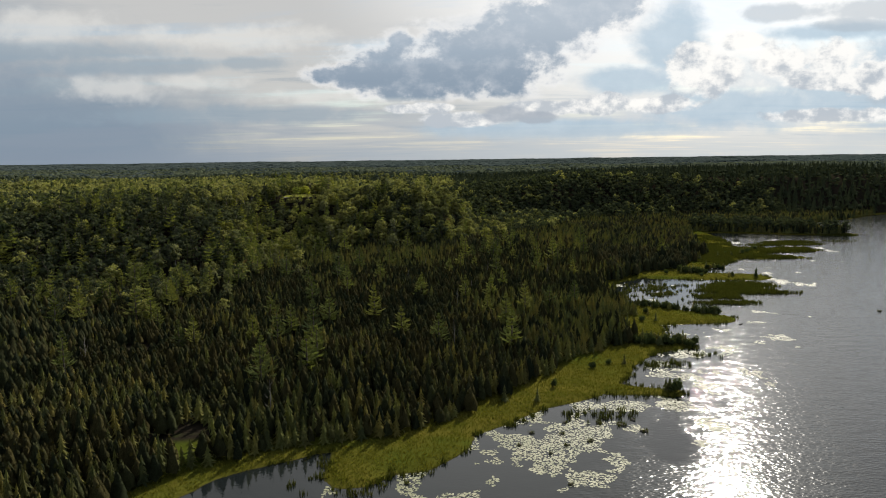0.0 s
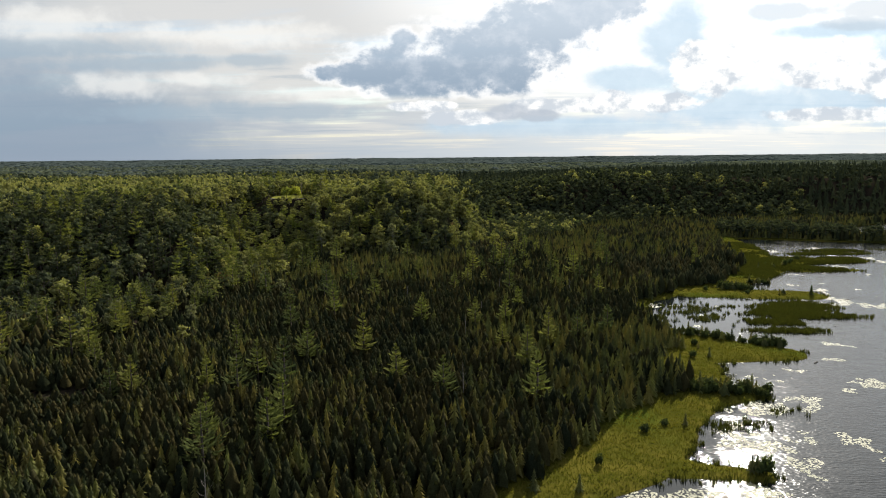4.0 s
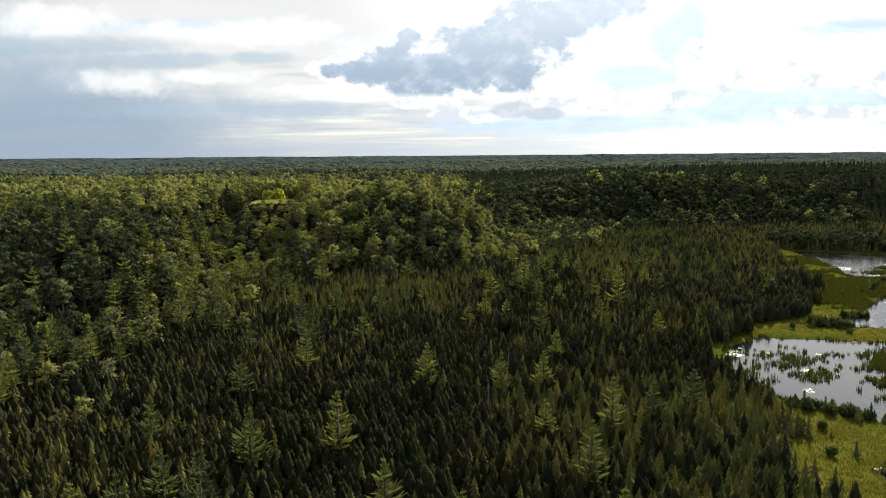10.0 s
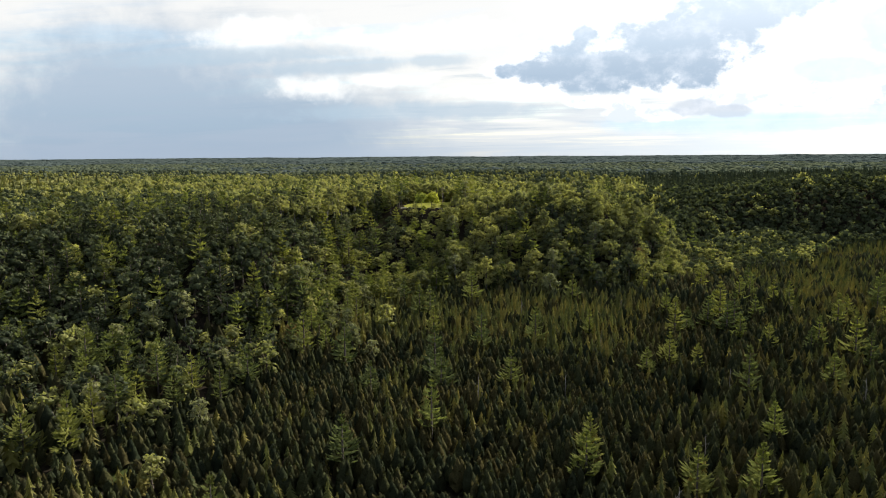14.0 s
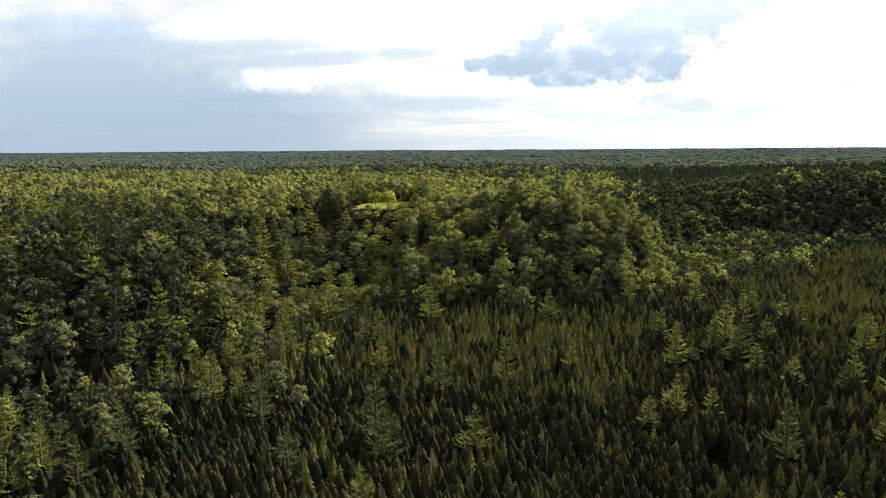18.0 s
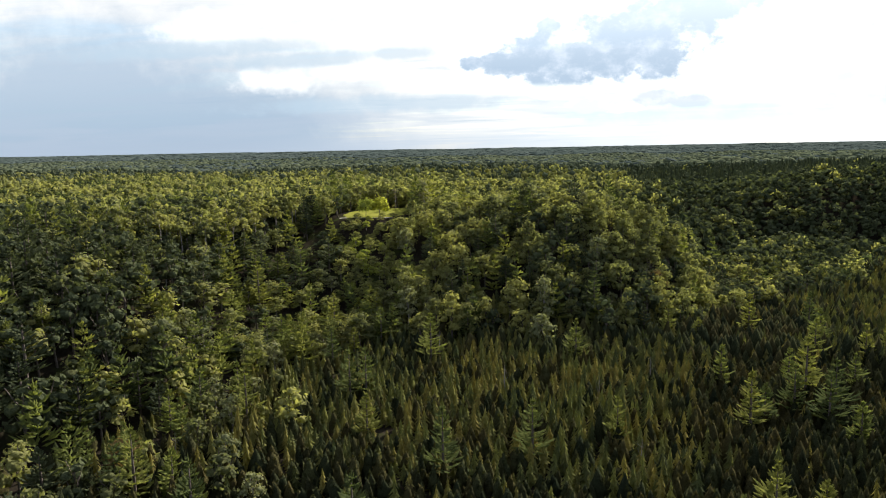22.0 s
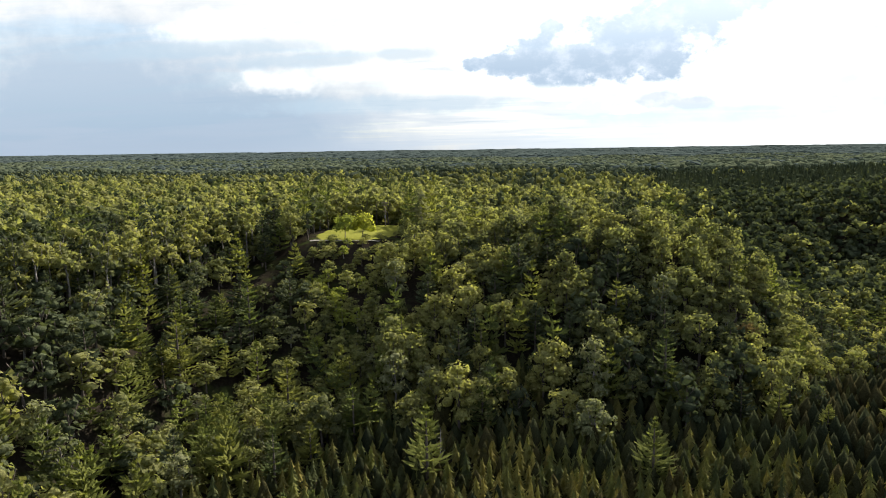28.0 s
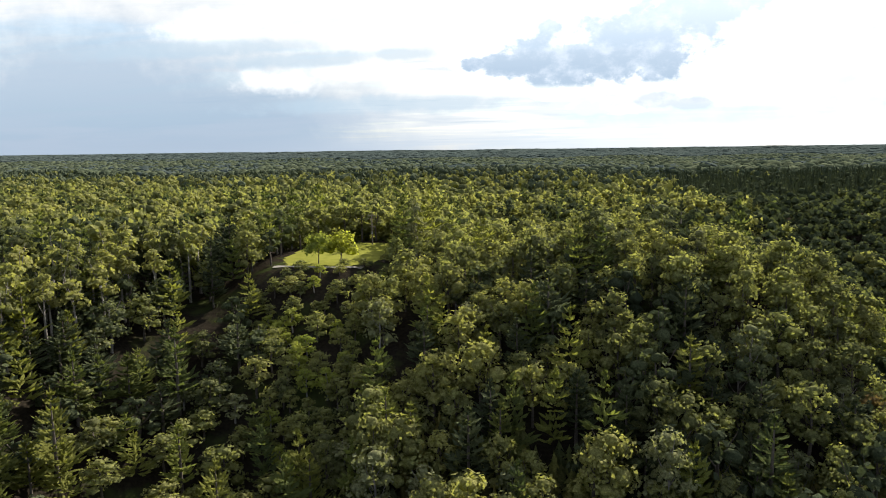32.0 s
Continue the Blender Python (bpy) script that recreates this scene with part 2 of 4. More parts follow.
def foliage(name, dark, light, tint, through=0.35, patch=0.02, leaf=4.0, depth=0.35):
    """Leaves or needles: colour varies by spray, by tree and by stand; light shines through them."""
    m, n = material(name)
    g = n.add("ShaderNodeNewGeometry")
    where = g.outputs["Position"]
    own = n.add("ShaderNodeAttribute")
    own.attribute_name = "tree_tone"
    tree = n.math("FRACT", n.math("ADD", own.outputs["Fac"], n.add("ShaderNodeObjectInfo").outputs["Random"]))
    other = n.math("FRACT", n.math("MULTIPLY", tree, 7.31))
    stand = n.noise(where, patch, 3.0)
    f = n.math("ADD", n.math("MULTIPLY", g.outputs["Random Per Island"], 0.28), n.math("MULTIPLY", n.math("POWER", tree, 1.4), 0.72))
    colour = n.mix(f, dark, light)
    turned = n.math("ADD", n.math("MULTIPLY", stand, 0.62), n.math("MULTIPLY", other, 0.38))
    colour = n.mix(n.math("MULTIPLY", n.ramp(turned, 0.40, 0.72), 0.80), colour, tint)
    grain = n.noise(where, leaf, 3.0, 0.7)
    colour = n.vec("SCALE", colour, scale=n.ramp(grain, 0.28, 0.72, 1.0 - depth, 1.0 + depth, False))
    s = surface(n, colour, 1.0, grain, 0.9, 0.35, 0.0)
    t = n.add("ShaderNodeBsdfTranslucent")
    n.put(t.inputs[0], n.vec("MULTIPLY", colour, (1.55, 1.60, 0.85)))
    mixed = n.add("ShaderNodeMixShader")
    mixed.inputs[0].default_value = through
    n.put(mixed.inputs[1], s.outputs[0])
    n.put(mixed.inputs[2], t.outputs[0])
    finish(n, mixed)
    return m


def plain(name, a, b, scale=1.5, rough=0.85, strength=0.4, specular=0.25, metal=0.0):
    m, n = material(name)
    where = n.add("ShaderNodeNewGeometry").outputs["Position"]
    f = n.noise(where, scale, 5.0, 0.6)
    big = n.noise(where, scale * 0.13, 3.0)
    colour = n.mix(n.ramp(n.math("ADD", n.math("MULTIPLY", f, 0.6), n.math("MULTIPLY", big, 0.4)), 0.3, 0.7), a, b)
    finish(n, surface(n, colour, rough, f, strength, 0.05, specular, metal))
    return m


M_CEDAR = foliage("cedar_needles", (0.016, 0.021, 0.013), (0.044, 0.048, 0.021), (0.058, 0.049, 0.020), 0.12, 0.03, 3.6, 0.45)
M_SPRUCE = foliage("spruce_needles", (0.058, 0.070, 0.036), (0.192, 0.194, 0.062), (0.225, 0.188, 0.060), 0.34, 0.03, 4.0)
M_PINE = foliage("pine_needles", (0.050, 0.066, 0.030), (0.150, 0.168, 0.044), (0.166, 0.168, 0.044), 0.34, 0.012, 4.0)
M_LEAF = foliage("broad_leaves", (0.074, 0.082, 0.044), (0.238, 0.242, 0.090), (0.250, 0.242, 0.088), 0.38, 0.014, 3.0, 0.45)
# M_SHADE: dark trees, with cloud and hillside shade put into the leaf colour
M_SHADE = foliage("dark_shade_toned_leaves", (0.034, 0.043, 0.027), (0.080, 0.092, 0.048), (0.078, 0.090, 0.046), 0.22, 0.014, 3.0, 0.45)
M_ASPEN = foliage("pale_aspen_leaves", (0.100, 0.112, 0.062), (0.215, 0.220, 0.112), (0.205, 0.205, 0.110), 0.34, 0.012, 3.0, 0.5)
M_RUSSET = foliage("russet_leaves", (0.110, 0.080, 0.035), (0.170, 0.120, 0.055), (0.150, 0.110, 0.050), 0.34, 0.012, 5.0)
M_FIR = foliage("fir_needles", (0.034, 0.046, 0.028), (0.084, 0.104, 0.044), (0.084, 0.100, 0.042), 0.30, 0.012, 5.0)
# blue-grey air haze is put into the colour of these two
M_HAZE_LEAF = foliage("haze_toned_leaves", (0.056, 0.072, 0.050), (0.096, 0.112, 0.068), (0.100, 0.112, 0.068), 0.30, 0.006, 0.9)
M_HAZE_NEEDLE = foliage("haze_toned_needles", (0.050, 0.068, 0.064), (0.076, 0.094, 0.086), (0.076, 0.092, 0.084), 0.20, 0.006, 0.9)
M_BRIGHT = foliage("young_leaves", (0.165, 0.190, 0.046), (0.250, 0.270, 0.066), (0.255, 0.268, 0.066), 0.42, 0.012, 3.0, 0.4)
M_BUSH = foliage("bush_leaves", (0.034, 0.046, 0.020), (0.072, 0.088, 0.032), (0.066, 0.086, 0.030), 0.25, 0.012, 5.0)
M_GARDEN = foliage("sunlit_garden_leaves", (0.200, 0.215, 0.045), (0.270, 0.275, 0.060), (0.270, 0.270, 0.060), 0.62, 0.012, 3.0, 0.4)
M_BARK = plain("bark", (0.045, 0.036, 0.028), (0.12, 0.10, 0.085), 3.0)
M_PALE = plain("weathered_dead_wood", (0.13, 0.115, 0.10), (0.26, 0.24, 0.22), 3.0)
M_POLE = plain("weathered_pole_wood", (0.16, 0.125, 0.09), (0.27, 0.22, 0.165), 4.0)
M_IRON = plain("galvanised_iron", (0.28, 0.29, 0.30), (0.40, 0.41, 0.42), 6.0, 0.45, 0.1, 0.5, 0.8)
M_GLAZE = plain("brown_porcelain", (0.10, 0.055, 0.035), (0.16, 0.09, 0.05), 8.0, 0.25, 0.05, 0.5)
M_GRAVEL = plain("pale_gravel", (0.16, 0.145, 0.12), (0.27, 0.25, 0.215), 1.2)
M_LAWN = plain("mown_lawn", (0.135, 0.142, 0.026), (0.190, 0.190, 0.042), 0.5, 1.0, 0.3, 0.0)
M_PAD = plain("lily_pads", (0.16, 0.18, 0.09), (0.34, 0.33, 0.22), 1.0, 0.6, 0.1, 0.20)
M_REED = foliage("reeds", (0.042, 0.048, 0.011), (0.082, 0.082, 0.018), (0.062, 0.072, 0.014), 0.16, 0.03, 2.0)
M_SEDGE = foliage("marsh_sedge", (0.084, 0.084, 0.014), (0.168, 0.150, 0.028), (0.105, 0.115, 0.018), 0.22, 0.03, 2.0)


def ground_material():
    m, n = material("forest_and_marsh_ground")
    where = n.add("ShaderNodeNewGeometry").outputs["Position"]
    z = n.split(where)[2]
    fine = n.noise(where, 1.4, 5.0, 0.65)
    mid = n.noise(where, 0.10, 4.0, 0.6)
    big = n.noise(where, 0.025, 3.0)
    sedge = n.mix(n.ramp(mid, 0.35, 0.65), (0.060, 0.062, 0.009), (0.105, 0.092, 0.016))
    sedge = n.mix(n.ramp(big, 0.5, 0.65), sedge, (0.052, 0.070, 0.010))
    litter = n.mix(n.ramp(fine, 0.3, 0.7), (0.014, 0.012, 0.009), (0.027, 0.022, 0.016))
    litter = n.mix(n.ramp(mid, 0.5, 0.7), litter, (0.035, 0.045, 0.014))
    litter = n.mix(n.ramp(n.split(where)[1], 900.0, 1150.0), litter, (0.034, 0.046, 0.024))
    mud = (0.025, 0.020, 0.014)
    colour = n.mix(n.ramp(n.math("ADD", z, n.math("MULTIPLY", mid, 0.5)), 1.15, 1.6), sedge, litter)
    colour = n.mix(n.ramp(z, 0.10, -0.05), colour, mud)
    finish(n, surface(n, colour, 1.0, fine, 0.6, 0.25, 0.0))
    return m


def water_material():
    m, n = material("dark_lake_water")
    where = n.add("ShaderNodeNewGeometry").outputs["Position"]
    x, y, z = n.split(where)
    # calm in the lee of the west shore, ruffled farther out, with slicks
    out = n.math("SUBTRACT", n.math("SUBTRACT", x, 25.0), n.math("MULTIPLY", n.math("SUBTRACT", y, 150.0), 0.45))
    wide = n.noise(n.vec("MULTIPLY", where, (1.0, 0.7, 1.0)), 0.035, 6.0, 0.62, 1.2)
    gusts = n.noise(n.vec("MULTIPLY", where, (1.0, 2.2, 1.0)), 0.16, 4.0, 0.65, 0.5)
    wind = n.ramp(n.math("ADD", out, n.math("MULTIPLY", n.math("SUBTRACT", wide, 0.5), 130.0)), 0.0, 26.0)
    wind = n.math("MULTIPLY", wind, n.ramp(gusts, 0.30, 0.60, 0.62, 1.0))
    ripple = n.noise(n.vec("MULTIPLY", where, (0.8, 1.7, 1.0)), 0.95, 1.0, 0.5)
    swell = n.noise(n.vec("MULTIPLY", where, (0.5, 1.0, 1.0)), 0.26, 1.0)
    h = n.math("ADD", n.math("MULTIPLY", ripple, 0.42), n.math("MULTIPLY", swell, 0.55))
    s = n.add("ShaderNodeBsdfPrincipled")
    s.inputs["Base Color"].default_value = (0.010, 0.013, 0.013, 1)
    n.put(s.inputs["Roughness"], n.ramp(wind, 0.0, 1.0, 0.04, 0.10))
    s.inputs["IOR"].default_value = 1.33
    b = n.add("ShaderNodeBump")
    n.put(b.inputs["Strength"], n.ramp(wind, 0.0, 1.0, 0.22, 1.0))
    b.inputs["Distance"].default_value = 0.25
    n.put(b.inputs["Height"], h)
    n.put(s.inputs["Normal"], b.outputs[0])
    finish(n, s)
    return m


M_GROUND, M_WATER = ground_material(), water_material()

# ---- lie of the land: lake level is z = 0, north is +y ----
_lattice = np.random.RandomState(7).rand(256, 256)


def smooth_noise(x, y, size, seed=0):
    """Value noise from 0 to 1 on a lattice of that many metres."""
    x, y = np.asarray(x, float) / size + seed * 17.31, np.asarray(y, float) / size + seed * 9.77
    i, j = np.floor(x).astype(int), np.floor(y).astype(int)
    u, v = x - i, y - j
    u, v = u * u * (3 - 2 * u), v * v * (3 - 2 * v)
    a, b = _lattice[i % 256, j % 256], _lattice[(i + 1) % 256, j % 256]
    c, e = _lattice[i % 256, (j + 1) % 256], _lattice[(i + 1) % 256, (j + 1) % 256]
    return (a * (1 - u) + b * u) * (1 - v) + (c * (1 - u) + e * u) * v


def fractal(x, y, size, seed=0, octaves=3):
    total, weight = 0.0, 0.0
    for k in range(octaves):
        total = total + smooth_noise(x, y, size / 2 ** k, seed + k) * 0.5 ** k
        weight += 0.5 ** k
    return total / weight


def step(x, a, b):
    f = np.clip((x - a) / (b - a), 0, 1)
    return f * f * (3 - 2 * f)


# west shore of the lake: (north, east)
SHORE = [(-1500, -140), (60, -70), (130, -54), (138, -48), (146, -36), (152, -26), (158, 2), (167, 14), (179, 27), (186, 40), (196, 49),
         (214, 57), (228, 68), (245, 79), (275, 82), (312, 80), (340, 76), (358, 84), (374, 102), (392, 120), (404, 152), (430, 172),
         (455, 190), (520, 202), (600, 214), (640, 300), (700, 395), (740, 440), (775, 525), (806, 600), (840, 596), (940, 540), (1010, 700)]
# tongues of land: start, end, half-widths
SPITS = [((-17, 156), (-20, 139), 9, 6), ((-4, 156), (-8, 146), 9, 6), ((46, 193), (62, 189), 5, 2.5), ((66, 234), (80, 238), 5, 3),
         ((80, 285), (106, 277), 19, 7), ((112, 382), (158, 373), 12, 9.5), ((188, 474), (238, 478), 15, 9), ((190, 446), (219, 441), 9, 3),
         ((222, 610), (310, 566), 24, 12)]


def capsule(x, y, a, b, ra, rb):
    ax, ay, bx, by = *a, *b
    f = np.clip(((x - ax) * (bx - ax) + (y - ay) * (by - ay)) / ((bx - ax) ** 2 + (by - ay) ** 2), 0, 1)
    return ra + (rb - ra) * f - np.hypot(x - ax - f * (bx - ax), y - ay - f * (by - ay))


def inland(x, y):
    """Metres inside the shore line; negative in the lake."""
    x, y = np.asarray(x, float), np.asarray(y, float)
    s = 0.75 * (np.interp(y, [p[0] for p in SHORE], [p[1] for p in SHORE]) - x)
    s = np.maximum(s, 0.8 * (y - 1015 - 0.1 * (x - 700)))
    s = np.maximum(s, 0.8 * (x - 1150))
    for a, b, ra, rb in SPITS:
        s = np.maximum(s, capsule(x, y, a, b, ra, rb))
    return s + 3.4 * (fractal(x, y, 11, 3) - 0.5)


TOE_X = [-2500, -700, -400, -250, -170, -150, -130, -115, -100, -80, -57, -30, -5, 10, 30, 60, 120, 200, 300, 400, 600, 800]
TOE_Y = [150, 230, 280, 310, 345, 352, 385, 430, 452, 466, 475, 482, 495, 522, 580, 625, 660, 690, 705, 722, 770, 1250]


def height(x, y):
    x, y = np.asarray(x, float), np.asarray(y, float)
    s = inland(x, y)
    low = np.where(s < 0, np.maximum(s * 0.10, -1.5), 0.62 * step(s, -0.5, 3.5)) + 1.1 * step(s, 12, 60)
    low = low + np.where(s > 4, 0.5 * (fractal(x, y, 14, 5) - 0.5), 0.0)
    toe = np.interp(x, TOE_X, TOE_Y) + 16 * (fractal(x, y, 45, 11) - 0.5)
    width = np.interp(x, [-200, -130, -60, 40, 120], [105, 105, 82, 75, 85])
    top = 28 + 7 * step(x, 40, 160) * step(-y, -1150, -900) + 9 * (fractal(x, y, 160, 20) - 0.5) + 7 * step(y, 1700, 2300)
    top = np.where(y > 1000, top * (1 - 0.75 * step(x - 0.35 * y, 150, 500) * step(-y, -1700, -1400)), top)
    rise = top * step((y - toe) / width, 0, 1)
    rise = rise * step(s, 1, 26)
    rise = rise - 21 * np.exp(-((x + 124) / 25) ** 2 - ((y - 484) / 50) ** 2)
    rise = rise - 15 * np.exp(-((x - 22) / 52) ** 2 - ((y - 606) / 40) ** 2)
    rise = rise + 8 * np.exp(-((x + 38) / 30) ** 2 - ((y - 566) / 34) ** 2) - 13 * np.exp(-((x - 72) / 45) ** 2 - ((y - 655) / 55) ** 2)
    # the dip behind the hill, and the yard beyond it
    rise = rise - 10 * np.exp(-((x + 15) / 72) ** 2 - ((y - 664) / 34) ** 2)
    lawn = step(np.hypot((x + 121) / 0.75, (y - 578) / 1.1), 46, 23)
    rise = rise * (1 - lawn) + 33.6 * lawn
    return low + np.maximum(rise, 0)


def quick_mesh(name, verts, tris, mats, index=None, smooth=False):
    me = bpy.data.meshes.new(name)
    me.vertices.add(len(verts))
    me.vertices.foreach_set("co", np.ascontiguousarray(verts, np.float32).ravel())
    me.loops.add(tris.size)
    me.loops.foreach_set("vertex_index", np.ascontiguousarray(tris, np.int32).ravel())
    me.polygons.add(len(tris))
    me.polygons.foreach_set("loop_start", np.arange(0, tris.size, tris.shape[1], dtype=np.int32))
    if index is not None:
        me.polygons.foreach_set("material_index", np.ascontiguousarray(index, np.int32))
    me.polygons.foreach_set("use_smooth", np.full(len(tris), smooth))
    for m in mats:
        me.materials.append(m)
    me.update(calc_edges=True)
    return me


def spaced(*runs):
    """Grid lines: runs of (start, stop, step)."""
    return np.unique(np.concatenate([np.arange(a, b + 1e-6, c) for a, b, c in runs]))


def sheet(name, xs, ys, top, mat, smooth=True):
    gx, gy = np.meshgrid(xs, ys)
    gz = top(gx, gy)
    verts = np.stack([gx, gy, gz], -1).reshape(-1, 3)
    n, m = len(xs), len(ys)
    k = (np.arange(m - 1)[:, None] * n + np.arange(n - 1)[None]).ravel()
    quads = np.stack([k, k + 1, k + n + 1, k + n], -1)
    return quick_mesh(name, verts, quads, [mat], None, smooth)


ground_x = spaced((-5000, -1000, 400), (-1000, -400, 50), (-400, -180, 10), (-180, 240, 2.5), (240, 640, 8), (640, 1200, 40), (1200, 5000, 200))
ground_y = spaced((-2000, 0, 250), (0, 110, 10), (110, 470, 2.5), (470, 640, 4), (640, 1060, 12), (1060, 2000, 60), (2000, 5200, 200))
ground = new("ground", sheet("ground", ground_x, ground_y, height, M_GROUND))
tagged(ground, "sedge marsh and leaf-littered forest floor rising to a bluff", "ground", kind="structure")
water = new("water", sheet("water", spaced((-400, 1400, 100)), spaced((-1500, 1300, 100)), lambda x, y: 0 * x, M_WATER))
tagged(water, "dark rippled lake water glinting under the sun", "water", kind="structure")

# ---- tree models: each is (vertices, triangles, material slot of each triangle) at the origin, metres ----
rng = np.random.RandomState(4)


def merge(*models):
    v, t, s, off = [], [], [], 0
    for verts, tris, slot in models:
        v.append(verts)
        t.append(tris + off)
        s.append(slot)
        off += len(verts)
    return np.concatenate(v), np.concatenate(t), np.concatenate(s)


def made(verts, tris, slot=0):
    tris = np.array(tris, int)
    return np.array(verts, float), tris, np.full(len(tris), slot)


def tube(points, radii, sides=5, slot=1):
    """A tapering stem along points."""
    verts, tris = [], []
    for (x, y, z), r in zip(points, radii):
        for k in range(sides):
            a = 2 * math.pi * k / sides
            verts.append((x + r * math.cos(a), y + r * math.sin(a), z))
    for i in range(len(points) - 1):
        for k in range(sides):
            a, b = i * sides + k, i * sides + (k + 1) % sides
            tris += [(a, b, b + sides), (a, b + sides, a + sides)]
    return made(verts, tris, slot)


def whorl(z, drop, radius, points, twist, sharp=0.45):
    """A jagged skirt of boughs: apex above, tips below."""
    verts, tris = [(rng.uniform(-.05, .05), rng.uniform(-.05, .05), z + drop * 0.75)], []
    n = 2 * points
    for k in range(n):
        a = twist + math.pi * k / points + rng.uniform(-.12, .12)
        r = radius * (rng.uniform(0.78, 1.15) if k % 2 == 0 else sharp * rng.uniform(0.8, 1.2))
        dz = -drop * (rng.uniform(0.15, 0.5) if k % 2 == 0 else -rng.uniform(0.05, 0.2))
        verts.append((r * math.cos(a), r * math.sin(a), z + dz))
    for k in range(n):
        tris.append((0, 1 + k, 1 + (k + 1) % n))
    return made(verts, tris)


def spruce_model(h, w, layers, points):
    parts = []
    for i in range(layers):
        f = i / layers
        r = w * 0.5 * (1 - f) ** 0.85 * rng.uniform(0.85, 1.12) + 0.10
        parts.append(whorl(h * (0.10 + 0.84 * f), h * 1.25 / layers, r, points, rng.uniform(0, 6)))
    top = made([(0.10, 0, h * .9), (-.05, .09, h * .9), (-.05, -.09, h * .9), (0, 0, h)], [(0, 1, 3), (1, 2, 3), (2, 0, 3)])
    return merge(*parts, top)


def cedar_model(h, w, rings, sides, sprays=0):
    """A dense blunt cone thatched with upright sprays; its skirts are lost among its neighbours."""
    verts, tris = [], []
    for i in range(rings):
        f = i / rings
        r = w * 0.5 * (0.88 if sprays else 1.0) * (1 - f ** 1.6) ** 0.9
        for k in range(sides):
            a = 2 * math.pi * (k + 0.5 * (i % 2)) / sides + rng.uniform(-.2, .2)
            q = r * (rng.uniform(0.68, 0.88) if k % 2 else rng.uniform(0.95, 1.18))
            lift = (0.0 if k % 2 else -0.3) + rng.uniform(-.25, .25)
            verts.append((q * math.cos(a), q * math.sin(a), h * (0.20 + 0.78 * f) + lift * h / rings))
    verts.append((rng.uniform(-.15, .15), rng.uniform(-.15, .15), h))
    for i in range(rings - 1):
        for k in range(sides):
            a, b = i * sides + k, i * sides + (k + 1) % sides
            tris += [(a, b, b + sides), (a, b + sides, a + sides)]
    last = (rings - 1) * sides
    tris += [(last + k, last + (k + 1) % sides, len(verts) - 1) for k in range(sides)]
    for i in range(sprays):
        f, q = 0.25 + 0.7 * (i + rng.rand()) / sprays, 2.4 * i + rng.uniform(-.4, .4)
        r = w * 0.5 * (1 - f ** 1.6) ** 0.9 * rng.uniform(0.85, 1.05)
        out, side = np.array((math.cos(q), math.sin(q), 0)), np.array((-math.sin(q), math.cos(q), 0))
        c = out * r + (0, 0, h * (0.20 + 0.78 * f))
        long = out * rng.uniform(0.1, 0.5) + (0, 0, 1) + side * rng.uniform(-.25, .25)
        z = w * 0.12 * rng.uniform(0.8, 1.3)
        k = len(verts)
        verts += [tuple(c - long * z - out * z * 0.6), tuple(c + side * z * .8 - out * z * .4), tuple(c + long * z * 1.5), tuple(c - side * z * .8 - out * z * .4)]
        tris += [(k, k + 1, k + 2), (k, k + 2, k + 3)]
    return made(verts, tris)


def spray_on(centre, radii, count, size, up=0.35):
    """Leaf sprays on the skin of one lobe: bent quads that face outwards, more or less."""
    d = rng.normal(size=(count, 3))
    d[:, 2] = np.abs(d[:, 2]) * 1.0 - 0.35
    d /= np.linalg.norm(d, axis=1)[:, None]
    c = centre + d * radii * rng.uniform(0.82, 1.16, (count, 1))
    nrm = d + rng.normal(size=(count, 3)) * 0.55 + np.array([0, 0, up])
    nrm /= np.linalg.norm(nrm, axis=1)[:, None]
    a = np.cross(nrm, rng.normal(size=(count, 3)))
    a /= np.linalg.norm(a, axis=1)[:, None]
    b = np.cross(nrm, a)
    s = size * rng.uniform(0.6, 1.35, (count, 1))
    v = np.stack([c - a * s, c + b * s * 0.7 - nrm * s * 0.25, c + a * s, c - b * s * 0.7 - nrm * s * 0.25], 1).reshape(-1, 3)
    k = 4 * np.arange(count)[:, None]
    t = np.concatenate([k + [0, 1, 3], k + [1, 2, 3]])
    return v, t, np.zeros(len(t), int)


def ico(centre, radii, rough=0.18):
    p = (1 + 5 ** 0.5) / 2
    v = np.array([(-1, p, 0), (1, p, 0), (-1, -p, 0), (1, -p, 0), (0, -1, p), (0, 1, p), (0, -1, -p), (0, 1, -p), (p, 0, -1), (p, 0, 1), (-p, 0, -1), (-p, 0, 1)])
    v = v / np.linalg.norm(v[0]) * rng.uniform(1 - rough, 1 + rough, (12, 1))
    t = [(0, 11, 5), (0, 5, 1), (0, 1, 7), (0, 7, 10), (0, 10, 11), (1, 5, 9), (5, 11, 4), (11, 10, 2), (10, 7, 6), (7, 1, 8),
         (3, 9, 4), (3, 4, 2), (3, 2, 6), (3, 6, 8), (3, 8, 9), (4, 9, 5), (2, 4, 11), (6, 2, 10), (8, 6, 7), (9, 8, 1)]
    return made(np.array(centre) + v * np.array(radii), t)


